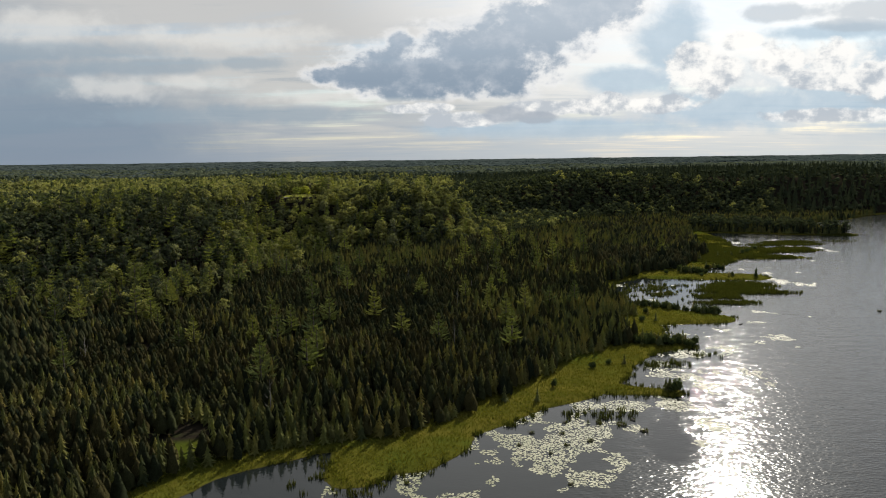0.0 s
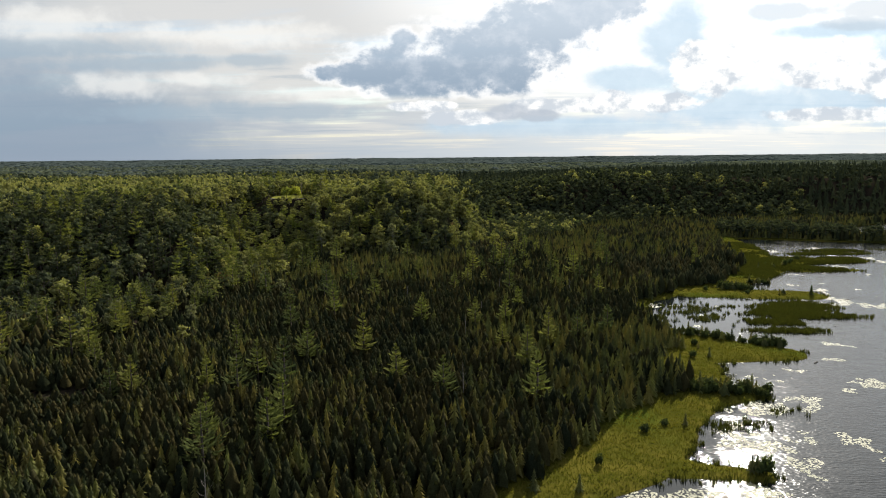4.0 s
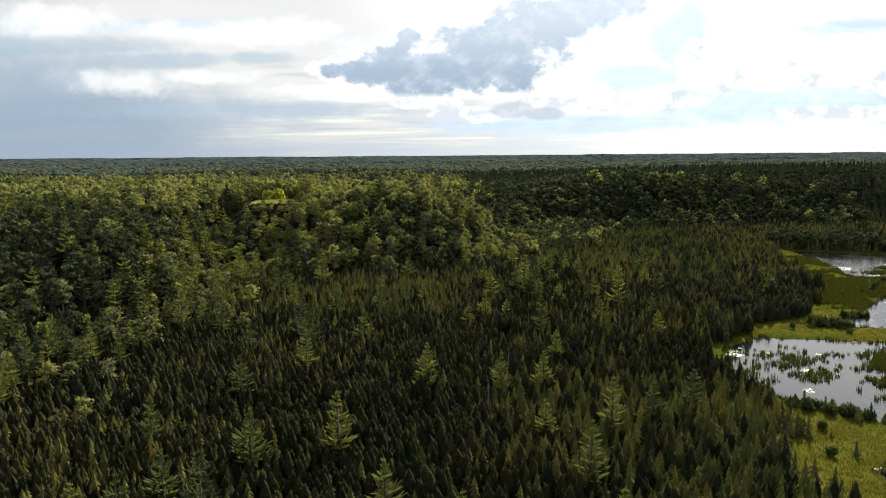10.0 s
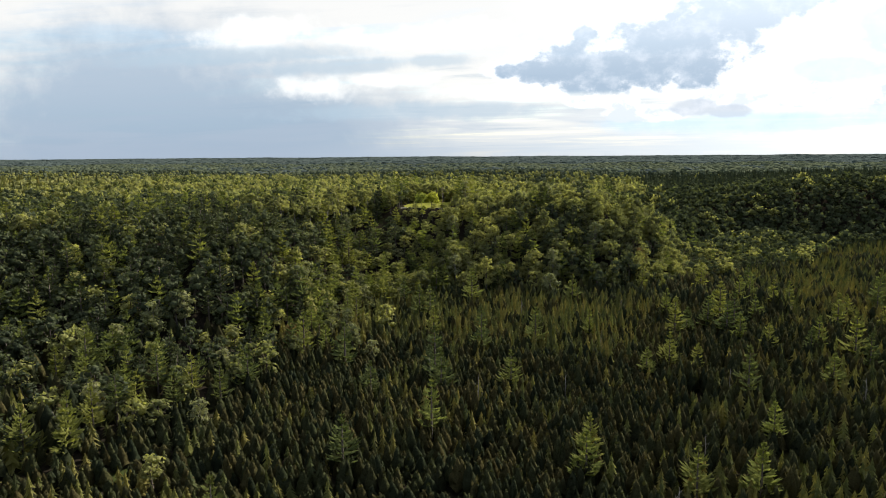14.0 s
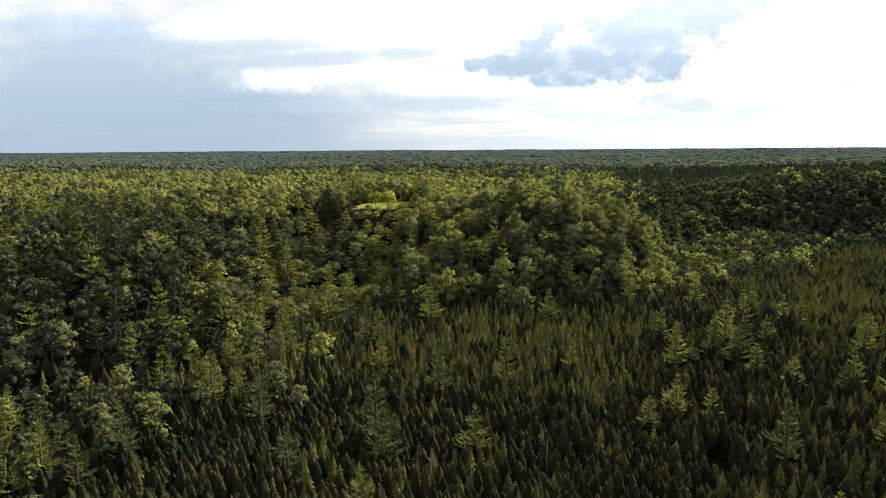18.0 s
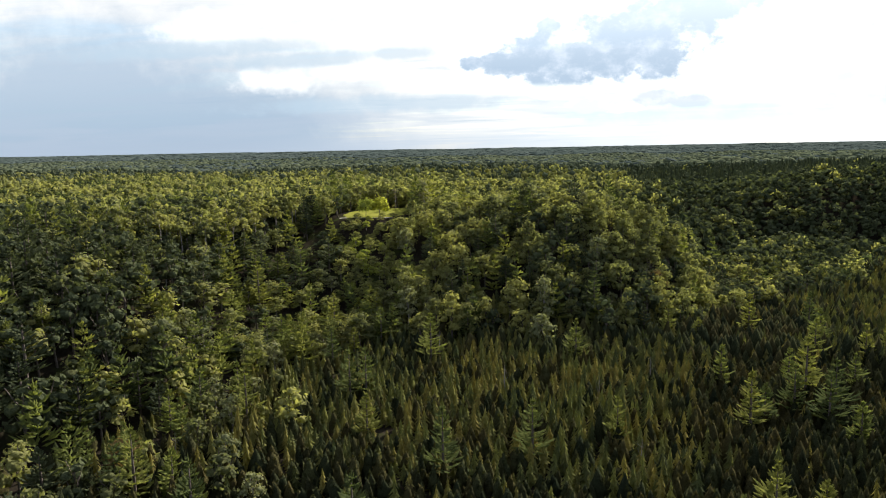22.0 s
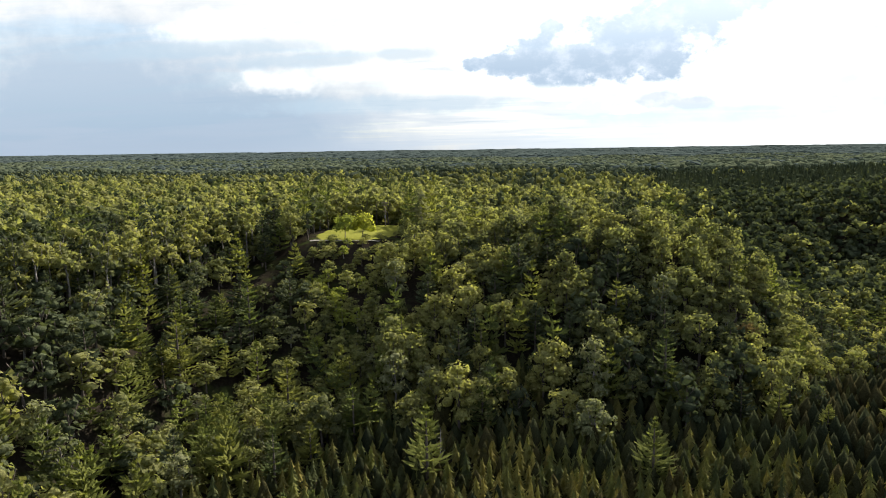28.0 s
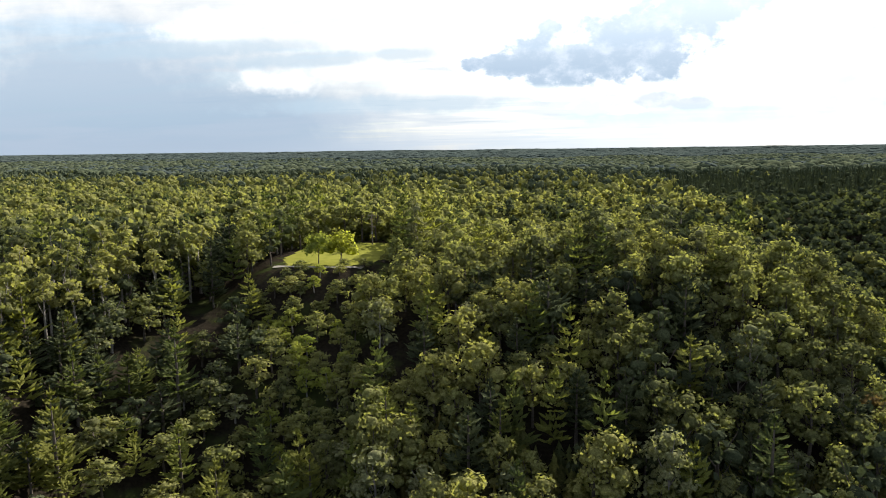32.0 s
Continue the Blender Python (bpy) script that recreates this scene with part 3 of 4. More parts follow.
def broadleaf_crown(h, w, lobes, sprays, size, bare=0.32):
    """A crown of overlapping lobes, each with its own leaf sprays."""
    parts = []
    mid, half = h * (1 + bare) / 2, h * (1 - bare) / 2
    for i in range(lobes):
        a = 2.4 * i + rng.uniform(-.4, .4)
        f = (i + 0.5) / lobes
        q = w * 0.5 * 0.58 * math.sqrt(1 - (f - 0.15) ** 2) * (0.2 if i == lobes - 1 else 1.0) * rng.uniform(.75, 1.1)
        c = np.array((q * math.cos(a), q * math.sin(a), mid + half * (1.25 * f - 0.72)))
        r = np.array((1, 1, 0.85)) * w * 0.5 * rng.uniform(0.36, 0.60) * (6 / max(lobes, 6)) ** 0.3
        parts.append(ico(c, r * (0.62 if sprays else 0.95), 0.25))
        if sprays:
            parts.append(spray_on(c, r, sprays, size))
    return merge(*parts)


def broadleaf_trunk(h, w, limbs=4, bare=0.30):
    parts = [tube([(0, 0, -1), (0.05 * w, 0, h * .35), (0, 0.03 * w, h * .72)], [0.016 * h + .06, 0.012 * h + .04, 0.05], 6)]
    for i in range(limbs):
        a = 2.1 * i + rng.uniform(-.4, .4)
        z0 = h * (bare + 0.08 * i)
        parts.append(tube([(0, 0, z0), (w * .16 * math.cos(a), w * .16 * math.sin(a), z0 + h * .12), (w * .3 * math.cos(a), w * .3 * math.sin(a), z0 + h * .30)],
                          [0.09, 0.07, 0.03], 4))
    return merge(*parts)


def pine_crown(h, w, tiers, boughs):
    """Well-parted tiers of long boughs that sweep up at the tip; each carries feathery plumes."""
    parts = []
    for i in range(tiers):
        f = i / (tiers - 1)
        reach = w * 0.5 * (1.05 - 0.88 * f ** 1.25) * rng.uniform(0.80, 1.15) + 0.3
        for k in range(boughs):
            a = 2 * math.pi * (k + rng.uniform(-.3, .3)) / boughs + 1.1 * i
            r = reach * rng.uniform(0.45, 1.20)
            z = h * (0.28 + 0.66 * f + rng.uniform(-.035, .035))
            ca, sa = math.cos(a), math.sin(a)
            lift = r * rng.uniform(0.15, 0.50) + 0.3 * f
            for q, side, long in ((0.36, 0.0, 0.26), (0.70, 0.0, 0.30), (0.60, 0.24, 0.24), (0.58, -0.24, 0.24)):
                x0, x1, wd = r * (q - long), r * (q + long), r * 0.085 + 0.14
                z0, z1 = z + lift * max(q - long, 0) ** 2 - 0.1, z + lift * (q + long) ** 2 + 0.18
                xm, zm, y0 = (x0 + x1) / 2, (z0 + z1) / 2 - 0.10, side * r
                pts = [(x0, y0 * 0.3, z0), (xm, y0 + wd, zm - 0.12), (x1, y0 * 1.6, z1), (xm, y0 - wd, zm - 0.12), (xm, y0, zm + 0.30)]
                parts.append(made([(x * ca - y * sa, x * sa + y * ca, zz) for x, y, zz in pts], [(0, 4, 1), (1, 4, 2), (2, 4, 3), (3, 4, 0)]))
    parts.append(made([(0.25, 0, h * .90), (-.12, .22, h * .90), (-.12, -.22, h * .90), (0, 0, h * 1.04)], [(0, 1, 3), (1, 2, 3), (2, 0, 3)]))
    return merge(*parts)


def pine_trunk(h):
    return tube([(0, 0, -1), (0, 0, h * .5), (0.05, 0, h * .95)], [0.020 * h, 0.014 * h, 0.03], 6)


def snag_model(h):
    parts = [tube([(0, 0, -1), (0.1, 0, h * .5), (0.2, 0.1, h)], [0.16, 0.11, 0.03], 5, 0)]
    for i in range(9):
        a, z = 2.4 * i, h * (0.25 + 0.075 * i)
        r = h * 0.17 * (1.15 - 0.08 * i)
        parts.append(tube([(0.05, 0, z), (r * .6 * math.cos(a), r * .6 * math.sin(a), z + r * .35), (r * math.cos(a), r * math.sin(a), z + r * .9)], [.05, .035, .015], 3, 0))
    return merge(*parts)


def bush_model(h, w, lobes=3, sprays=10):
    parts = []
    for i in range(lobes):
        a = 2.1 * i
        c = np.array((w * .22 * math.cos(a), w * .22 * math.sin(a), h * (.42 + .12 * (i == 0))))
        r = np.array((w * .32, w * .32, h * .48))
        parts += [ico(c, r * .72), spray_on(c, r, 2 * sprays, 0.32)]
    return merge(*parts)


def planted(models, spots, mats, name, jitter=0.05, smooth=False):
    """Joins copies of models at spots (x, y, z, turn, spread, tall, model) into one mesh."""
    v, t, s, tone, off = [], [], [], [], 0
    for m, (mv, mt, ms) in enumerate(models):
        some = spots[spots[:, 6].astype(int) == m]
        if not len(some):
            continue
        c, q = np.cos(some[:, 3])[:, None], np.sin(some[:, 3])[:, None]
        x = (mv[:, 0] * c - mv[:, 1] * q) * some[:, 4:5] + some[:, 0:1]
        y = (mv[:, 0] * q + mv[:, 1] * c) * some[:, 4:5] + some[:, 1:2]
        z = mv[:, 2] * some[:, 5:6] + some[:, 2:3]
        p = np.stack([x, y, z], -1)
        p = p + rng.normal(size=p.shape) * jitter
        v.append(p.reshape(-1, 3))
        t.append((mt[None] + (np.arange(len(some)) * len(mv))[:, None, None]).reshape(-1, 3) + off)
        s.append(np.tile(ms, len(some)))
        tone.append(np.repeat(rng.rand(len(some)), len(mt)))
        off += len(some) * len(mv)
    me = quick_mesh(name, np.concatenate(v), np.concatenate(t), mats, np.concatenate(s), smooth)
    me.attributes.new("tree_tone", "FLOAT", "FACE").data.foreach_set("value", np.concatenate(tone).astype(np.float32))
    return me


def scatter(x0, x1, y0, y1, gap, seed, wander=0.42):
    """Jittered rows of spots."""
    r = np.random.RandomState(seed)
    gx, gy = np.meshgrid(np.arange(x0, x1, gap), np.arange(y0, y1, gap * 0.9))
    gx = gx + (np.arange(gx.shape[0]) % 2)[:, None] * gap * 0.5
    return (gx + r.uniform(-wander, wander, gx.shape) * gap).ravel(), (gy + r.uniform(-wander, wander, gy.shape) * gap).ravel()


def in_sight(x, y):
    """The wedge of land north of the flight that comes into view."""
    half = np.maximum(0.70 * y + 8, 1.10 * (y - 165) + 12)
    return (np.abs(x + 6) < half) & (y > 96)


def clearing(x, y):
    """The mown lawn, its track, and the slope below it."""
    lawn = np.hypot((x + 121) / 16, (y - 577) / 26) < 1
    slope = np.maximum(capsule(x, y, (-127, 556), (-140, 522), 4, 6), capsule(x, y, (-140, 522), (-144, 505), 6, 3)) > 0
    yard = np.hypot((x + 84) / 15, (y - 674) / 11) < 1
    return lawn | slope | yard


def scrub(x, y):
    """The scrubby slope below the lawn, where growth is low."""
    return np.maximum(capsule(x, y, (-117, 546), (-101, 505), 14, 9), capsule(x, y, (-112, 572), (-103, 548), 5, 7)) > 0


def spots_of(x, y, kinds, spread, tall, seed):
    r = np.random.RandomState(seed)
    n = len(x)
    grow = r.uniform(-1, 1, n)
    return np.stack([x, y, height(x, y) - 0.15, r.uniform(0, 6.28, n), spread[0] + spread[1] * (grow + r.uniform(-.5, .5, n)),
                     tall[0] + tall[1] * grow, r.randint(0, kinds, n)], -1)


def thing(name, parts, label, category, group, smooth=True):
    """An empty at the base with one mesh a part: (part name, model, materials)."""
    root = new(name)
    root.empty_display_size = 0.5
    for part_name, (v, t, s), mats in parts:
        ob = new(part_name, quick_mesh(part_name, v, t, mats, s, smooth))
        ob.parent = root
    return tagged(root, label, category, group)


def plant_things(protos, spots):
    """Stands a tree of its own at each spot; the first use of a model is the model itself."""
    used = set()
    for x, y, z, turn, spread, tall, m in spots:
        proto = protos[int(m)]
        place = Matrix.LocRotScale((x, y, z), Euler((0, 0, turn)), (spread, spread, tall))
        if int(m) in used:
            copy_thing(proto, place).scale = (spread, spread, tall)
        else:
            used.add(int(m))
            proto.matrix_basis = place
    for m, proto in enumerate(protos):
        if m not in used:
            for o in list(proto.children) + [proto]:
                bpy.data.objects.remove(o)


def nearest(spots, count, cx, cy, sx, sy):
    """Splits spots into the count in the stretch round (cx, cy), and the rest."""
    order = np.argsort(((spots[:, 0] - cx) / sx) ** 2 + ((spots[:, 1] - cy) / sy) ** 2)
    return spots[order[:count]], spots[order[count:]]

# ---- the forest ----
TREE_EDGE_Y = [0, 140, 156, 172, 191, 225, 240, 268, 284, 300, 340, 365, 395, 410, 470, 520, 600, 640]
TREE_EDGE_S = [6, 6, 8, 13, 20, 16, 11, 14, 5, 2, 2, 4, 8, 16, 20, 18, 10, 0]


def wooded(x, y):
    """Metres behind the edge of the trees."""
    s = 0.75 * (np.interp(y, [p[0] for p in SHORE], [p[1] for p in SHORE]) - x)
    s = s - np.interp(y, TREE_EDGE_Y, TREE_EDGE_S)
    head = capsule(x, y, (222, 610), (308, 567), 20, 9)
    far = 0.8 * (y - 1430 - 0.1 * (x - 700))
    s = np.where(y > 1015, np.where(x > 0.35 * y + 180, far, np.maximum(s, 30)), s)
    return np.maximum(s, head) + 7 * (fractal(x, y, 9, 31) - 0.5)


def hill_foot(x, y):
    """Metres north of the foot of the bluff."""
    return y - np.interp(x, TOE_X, TOE_Y)


def shade_share(x, y):
    """Share of trees with shade put in their leaf colour: the valley east of the hill, the bluff beyond it, the dip
    behind it, the south slope and the western wood.
    """
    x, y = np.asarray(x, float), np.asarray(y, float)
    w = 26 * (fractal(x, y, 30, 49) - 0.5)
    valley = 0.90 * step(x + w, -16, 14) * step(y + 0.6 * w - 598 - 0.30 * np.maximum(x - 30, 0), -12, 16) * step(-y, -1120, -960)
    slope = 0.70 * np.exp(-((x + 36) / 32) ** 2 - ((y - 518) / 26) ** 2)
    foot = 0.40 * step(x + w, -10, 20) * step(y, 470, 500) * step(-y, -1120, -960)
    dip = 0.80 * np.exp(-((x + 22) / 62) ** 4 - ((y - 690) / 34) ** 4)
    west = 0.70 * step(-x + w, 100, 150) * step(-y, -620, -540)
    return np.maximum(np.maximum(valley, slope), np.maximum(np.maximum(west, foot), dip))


cedars = [cedar_model(h, w, 4, 8, 5) for h, w in ((5.2, 3.3), (5.7, 3.4), (4.8, 3.1), (5.5, 3.0), (5.0, 3.6))]
far_cedars = [cedar_model(h, w, 3, 6) for h, w in ((6, 3.8), (6.6, 4.0), (5.6, 3.6))]
spruces = [spruce_model(h, w, 6, 5) for h, w in ((5.5, 3.5), (6.1, 3.6), (5.2, 3.4), (6.7, 3.3), (4.8, 3.4))]
far_spruces = [spruce_model(h, w, 4, 5) for h, w in ((5.7, 4.1), (6.2, 4.3), (5.2, 3.9))]
crowns = [broadleaf_crown(h, w, n, 46, 0.38, 0.16) for h, w, n in ((15, 8.0, 9), (16, 9.0, 10), (13, 7.0, 8), (14, 8.5, 9), (17, 8.5, 11), (12, 6.5, 8))]
trunks = [broadleaf_trunk(h, w) for h, w in ((15, 8.0), (16, 9.0), (13, 7.0), (14, 8.5), (17, 8.5), (12, 6.5))]
mid_crowns = [broadleaf_crown(h, w, n, 12, 0.85, 0.15) for h, w, n in ((15, 8.5, 5), (16, 9.5, 6), (13, 7.5, 5), (14, 9.0, 5))]
plain_crowns = [broadleaf_crown(h, w, n, 7, 1.1, 0.15) for h, w, n in ((15, 8.5, 3), (16, 9.5, 4), (13, 7.5, 3), (14, 9.0, 3))]
far_crowns = [broadleaf_crown(h, w, n, 0, 1.0, 0.1) for h, w, n in ((15, 9.5, 2), (16, 10.5, 2), (13, 9, 1), (14, 10.0, 1))]
pine_shapes = [(18, 7.6), (16, 6.6), (20, 8.2), (14, 6.0)]
pines = [pine_crown(h, w * 1.1, 9, 6) for h, w in pine_shapes]
far_pines = [pine_crown(h, w, 7, 5) for h, w in pine_shapes]

# bog conifers
bx, by = scatter(-330, 440, 96, 745, 2.6, 51)
keep = in_sight(bx, by) & (wooded(bx, by) > 0) & (hill_foot(bx, by) < 22 * (fractal(bx, by, 30, 41) - 0.5) + np.interp(bx, [-110, -85, -10, 12, 36, 80, 120], [24, 40, 26, 0, -40, -46, 14]))
west = step(-bx - 30 * (fractal(bx, by, 40, 45) - 0.5), 82, 135) * step(by, 240, 330)
pick = np.random.RandomState(52).rand(len(bx))
keep &= (pick > 0.80 * west) & (fractal(bx, by, 16, 46, 2) > 0.19)
bx, by = bx[keep], by[keep]
kind = np.random.RandomState(53).rand(len(bx)) + 0.9 * (fractal(bx, by, 38, 47) - 0.5)
short = (0.84 + 0.5 * fractal(bx, by, 60, 48)) * (0.58 + 0.9 * fractal(bx, by, 13, 43, 2))
bog = spots_of(bx, by, 5, (1.0, 0.20), (0.95, 0.22), 54)
bog[:, 5] *= short
bog[:, 4] *= 0.75 + 0.25 * short
edge, band = 24 * (fractal(bx, by, 35, 44) - 0.5), 30 * (fractal(bx, by, 25, 42) - 0.5)
by_lake = 0.55 * np.maximum(step(bx + edge, -12, 26) * step(-by - band, -345, -295), step(bx + edge, 28, 56) * step(by, 430, 475))
at_south = 0.25 * step(-by - band, -185, -165)
at_foot = 0.60 * step(by + band, 368, 408) * step(-bx - edge, -14, 8)
is_cedar = kind > 0.18 + np.maximum(np.maximum(by_lake, at_south), at_foot)
close = (np.abs(bx + 20) < 105) & (by < 470)

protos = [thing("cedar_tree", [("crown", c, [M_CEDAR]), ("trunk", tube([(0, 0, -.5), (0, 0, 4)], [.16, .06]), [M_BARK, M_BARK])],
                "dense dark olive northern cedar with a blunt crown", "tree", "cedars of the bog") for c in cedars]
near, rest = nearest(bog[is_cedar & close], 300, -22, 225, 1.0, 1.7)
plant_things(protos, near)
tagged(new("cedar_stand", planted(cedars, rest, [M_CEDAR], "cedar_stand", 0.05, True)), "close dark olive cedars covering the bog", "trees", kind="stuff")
protos = [thing("spruce_tree", [("crown", c, [M_SPRUCE]), ("trunk", tube([(0, 0, -.5), (0, 0, 5)], [.15, .05]), [M_BARK, M_BARK])],
                "slender pointed dark green bog spruce", "tree", "spruces of the bog", False) for c in spruces]
near, rest = nearest(bog[~is_cedar & close], 300, 5, 225, 1.0, 1.7)
plant_things(protos, near)
tagged(new("spruce_stand", planted(spruces, rest, [M_SPRUCE], "spruce_stand")), "slender pointed spruces among the bog cedars", "trees", kind="stuff")
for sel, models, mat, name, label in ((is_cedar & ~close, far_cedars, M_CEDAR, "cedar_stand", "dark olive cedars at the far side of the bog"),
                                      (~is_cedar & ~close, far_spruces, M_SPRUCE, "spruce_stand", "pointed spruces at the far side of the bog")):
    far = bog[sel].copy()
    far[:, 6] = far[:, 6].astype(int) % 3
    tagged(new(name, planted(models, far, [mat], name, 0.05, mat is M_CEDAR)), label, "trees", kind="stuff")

# the bog forest goes on to the west and south, out of sight
ox, oy = scatter(-480, 0, -160, 420, 7.6, 57)
keep = ~in_sight(ox, oy) & (wooded(ox, oy) > 0)
back = spots_of(ox[keep], oy[keep], 3, (2.3, 0.3), (1.2, 0.2), 58)
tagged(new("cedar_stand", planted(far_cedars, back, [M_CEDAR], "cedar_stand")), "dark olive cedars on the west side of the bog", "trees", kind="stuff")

# white pines that stand above the bog
lone = [(-52, 187), (-40, 206), (-67, 233), (-44, 218), (-17, 240), (-13, 315), (-36, 357), (25, 337), (-51, 390), (13, 428), (-63, 482), (-89, 474),
        (-60, 300), (-48, 322), (22, 262), (30, 280), (-70, 342), (46, 376), (60, 395), (36, 410)]
# and those along the foot of the bluff
lone += [(-84, 524), (-95, 489), (-66, 499), (-134, 475), (-9, 518), (-85, 498), (-35, 516), (-79, 429), (-70, 461), (-87, 366)]
px, py = scatter(-330, 240, 120, 520, 11, 61)
odds = np.random.RandomState(62).rand(len(px))
keep = in_sight(px, py) & (wooded(px, py) > 10) & (odds < 0.02 + 0.06 * step(px, -20, 20) + 0.03 * step(py, 300, 360) + 0.12 * (fractal(px, py, 55, 63) > 0.56) + 0.22 * step(-px, 80, 120) * step(py, 200, 320))
px, py = np.r_[[p[0] for p in lone], px[keep]], np.r_[[p[1] for p in lone], py[keep]]
pine_spots = spots_of(px, py, 4, (0.88, 0.12), (0.82, 0.12), 64)
protos = [thing("white_pine", [("crown", c, [M_PINE]), ("trunk", pine_trunk(h), [M_BARK, M_BARK])],
                "tall white pine with level feathery boughs", "tree", "white pines above the bog") for c, (h, w) in zip(pines, pine_shapes)]
near, rest = nearest(pine_spots, 300, -30, 330, 1.0, 1.5)
plant_things(protos, near)
if len(rest):
    tagged(new("pine_stand", planted(far_pines, rest, [M_PINE], "pine_stand")), "tall white pines at the rim of the bog", "trees", kind="stuff")

# broadleaf wood of the bluff
dx, dy = scatter(-420, 330, 200, 760, 5.9, 71)
keep = in_sight(dx, dy) & (wooded(dx, dy) > 2) & ~clearing(dx, dy) & ~scrub(dx, dy)
foot = hill_foot(dx, dy) + 30 * (fractal(dx, dy, 28, 41) - 0.5)
odds = np.random.RandomState(72).rand(len(dx))
west = step(-dx - 30 * (fractal(dx, dy, 40, 45) - 0.5), 82, 135) * step(dy, 240, 330)
keep &= (foot > np.interp(dx, [-110, -85, -10, 12, 36, 80, 120], [8, 12, 6, -12, -52, -58, 4])) | (odds < 0.52 * west) | ((foot > -4) & (odds < 0.18))
dx, dy = dx[keep], dy[keep]
wood = spots_of(dx, dy, 6, (1.06, 0.17), (0.98, 0.20), 73)
wood[:, 5] *= np.where(hill_foot(dx, dy) < 0, 0.75, 1.0)
wood[:, 4] *= np.where(hill_foot(dx, dy) < 0, 0.8, 1.0)
hollow = np.exp(-((dx + 124) / 26) ** 2 - ((dy - 490) / 45) ** 2)
wood[:, 5] *= 1 - 0.45 * hollow
wood[:, 4] *= 1 - 0.15 * hollow
wood[:, 5] *= 1 - 0.30 * np.exp(-((dx + 80) / 13) ** 2 - ((dy - 632) / 34) ** 2)
odds, odds_dark = np.random.RandomState(74).rand(2, len(dx))
full = np.hypot((dx + 50) / 0.9, dy - 410) < 215
young = (odds > 0.90 - 0.14 * np.exp(-((dx + 92) / 40) ** 2 - ((dy - 470) / 50) ** 2)) & full & (odds_dark > shade_share(dx, dy))
shaded = odds_dark < shade_share(dx, dy)
evergreen = (odds < 0.13 + 0.22 * step(-dx, 85, 130)) & full & ~shaded
protos = [thing("broadleaf_tree", [("crown", c, [M_LEAF]), ("trunk", t, [M_BARK, M_BARK])],
                "leafy green hardwood with a rounded uneven crown", "tree", "hardwoods of the bluff") for c, t in zip(crowns, trunks)]
pale = (np.random.RandomState(75).rand(len(dx)) < 0.05 + 0.25 * step(fractal(dx, dy, 26, 50), 0.48, 0.66)) & full & ~young & ~evergreen & ~shaded
near, rest = nearest(wood[full & ~young & ~evergreen & ~shaded & ~pale], 300, -65, 520, 1.1, 1.0)
plant_things(protos, near)
plainer = [broadleaf_crown(h, w, n, 20, 0.58, 0.16) for h, w, n in ((15, 8.0, 7), (16, 9.0, 7), (13, 7.0, 6), (14, 8.5, 6), (17, 8.5, 7), (12, 6.5, 6))]
whole = [merge(c, t) for c, t in zip(plainer, trunks)]
tagged(new("broadleaf_wood", planted(whole, rest, [M_LEAF, M_BARK], "broadleaf_wood", 0.05, True)), "rounded green hardwood crowns covering the bluff", "trees", kind="stuff")
protos = [thing("young_birch", [("crown", c, [M_BRIGHT]), ("trunk", t, [M_BARK, M_BARK])],
                "bright yellow-green young hardwood", "tree", "bright hardwoods of the bluff") for c, t in zip(crowns[2:4], trunks[2:4])]
protos = [thing("aspen_tree", [("crown", crowns[k], [M_ASPEN]), ("trunk", trunks[k], [M_BARK, M_PALE])],
                "pale grey-green aspen with a pale trunk", "tree", "aspens of the bluff") for k in (2, 4, 5)]
near, rest = nearest(wood[pale], 220, -65, 520, 1.1, 1.0)
near[:, 6] = near[:, 6].astype(int) % 3
plant_things(protos, near)
some = wood[young].copy()
some[:, 6] = some[:, 6].astype(int) % 2
some[:, 4:6] *= 0.8
plant_things(protos, some[:200])
some = wood[evergreen].copy()
some[:, 6] = some[:, 6].astype(int) % 4
tagged(new("pine_wood", planted(far_pines, some, [M_PINE], "pine_wood")), "pines standing among the hardwoods of the bluff", "trees", kind="stuff")
# tall bare-stemmed trees along the lip of the bluff
lip = np.array([(-149, 549), (-148, 544), (-150, 538), (-151, 531), (-152, 524), (-152, 516), (-152, 508), (-153, 500), (-153, 492), (-154, 484), (-159, 477), (-166, 470), (-173, 463)])
lip = np.concatenate([lip, lip + (-6, 3), lip + (-3, -3.5), lip + (-11, 1)])
lip = lip + np.random.RandomState(76).uniform(-1.3, 1.3, lip.shape)
tall_crowns = [broadleaf_crown(19, 6.5, 5, 26, 0.6, 0.55), broadleaf_crown(18, 6.0, 5, 26, 0.6, 0.5), broadleaf_crown(20, 6.0, 5, 26, 0.6, 0.58)]
protos = [thing("tall_hardwood", [("crown", c, [M_LEAF]), ("trunk", broadleaf_trunk(19, 6, 3, 0.5), [M_BARK, M_PALE])],
                "tall hardwood with a bare pale trunk on the bluff edge", "tree", "tall trees of the bluff edge") for c in tall_crowns]
plant_things(protos, spots_of(lip[:, 0], lip[:, 1], 3, (1.0, 0.1), (0.95, 0.08), 77))
mid = wood[~full].copy()
mid[:, 6] = mid[:, 6].astype(int) % 4
deep = shaded[~full]
is_dark = (odds[~full] < 0.16) & ~deep
tagged(new("broadleaf_wood", planted(mid_crowns, mid[~is_dark & ~deep], [M_LEAF], "broadleaf_wood", 0.05, True)), "hardwood crowns farther along the bluff", "trees", kind="stuff")
tagged(new("pine_wood", planted([far_pines[1], mid_crowns[0], mid_crowns[2], mid_crowns[3]], mid[is_dark], [M_FIR], "pine_wood")), "dark pines and firs mixed into the hardwoods of the bluff", "trees", kind="stuff")
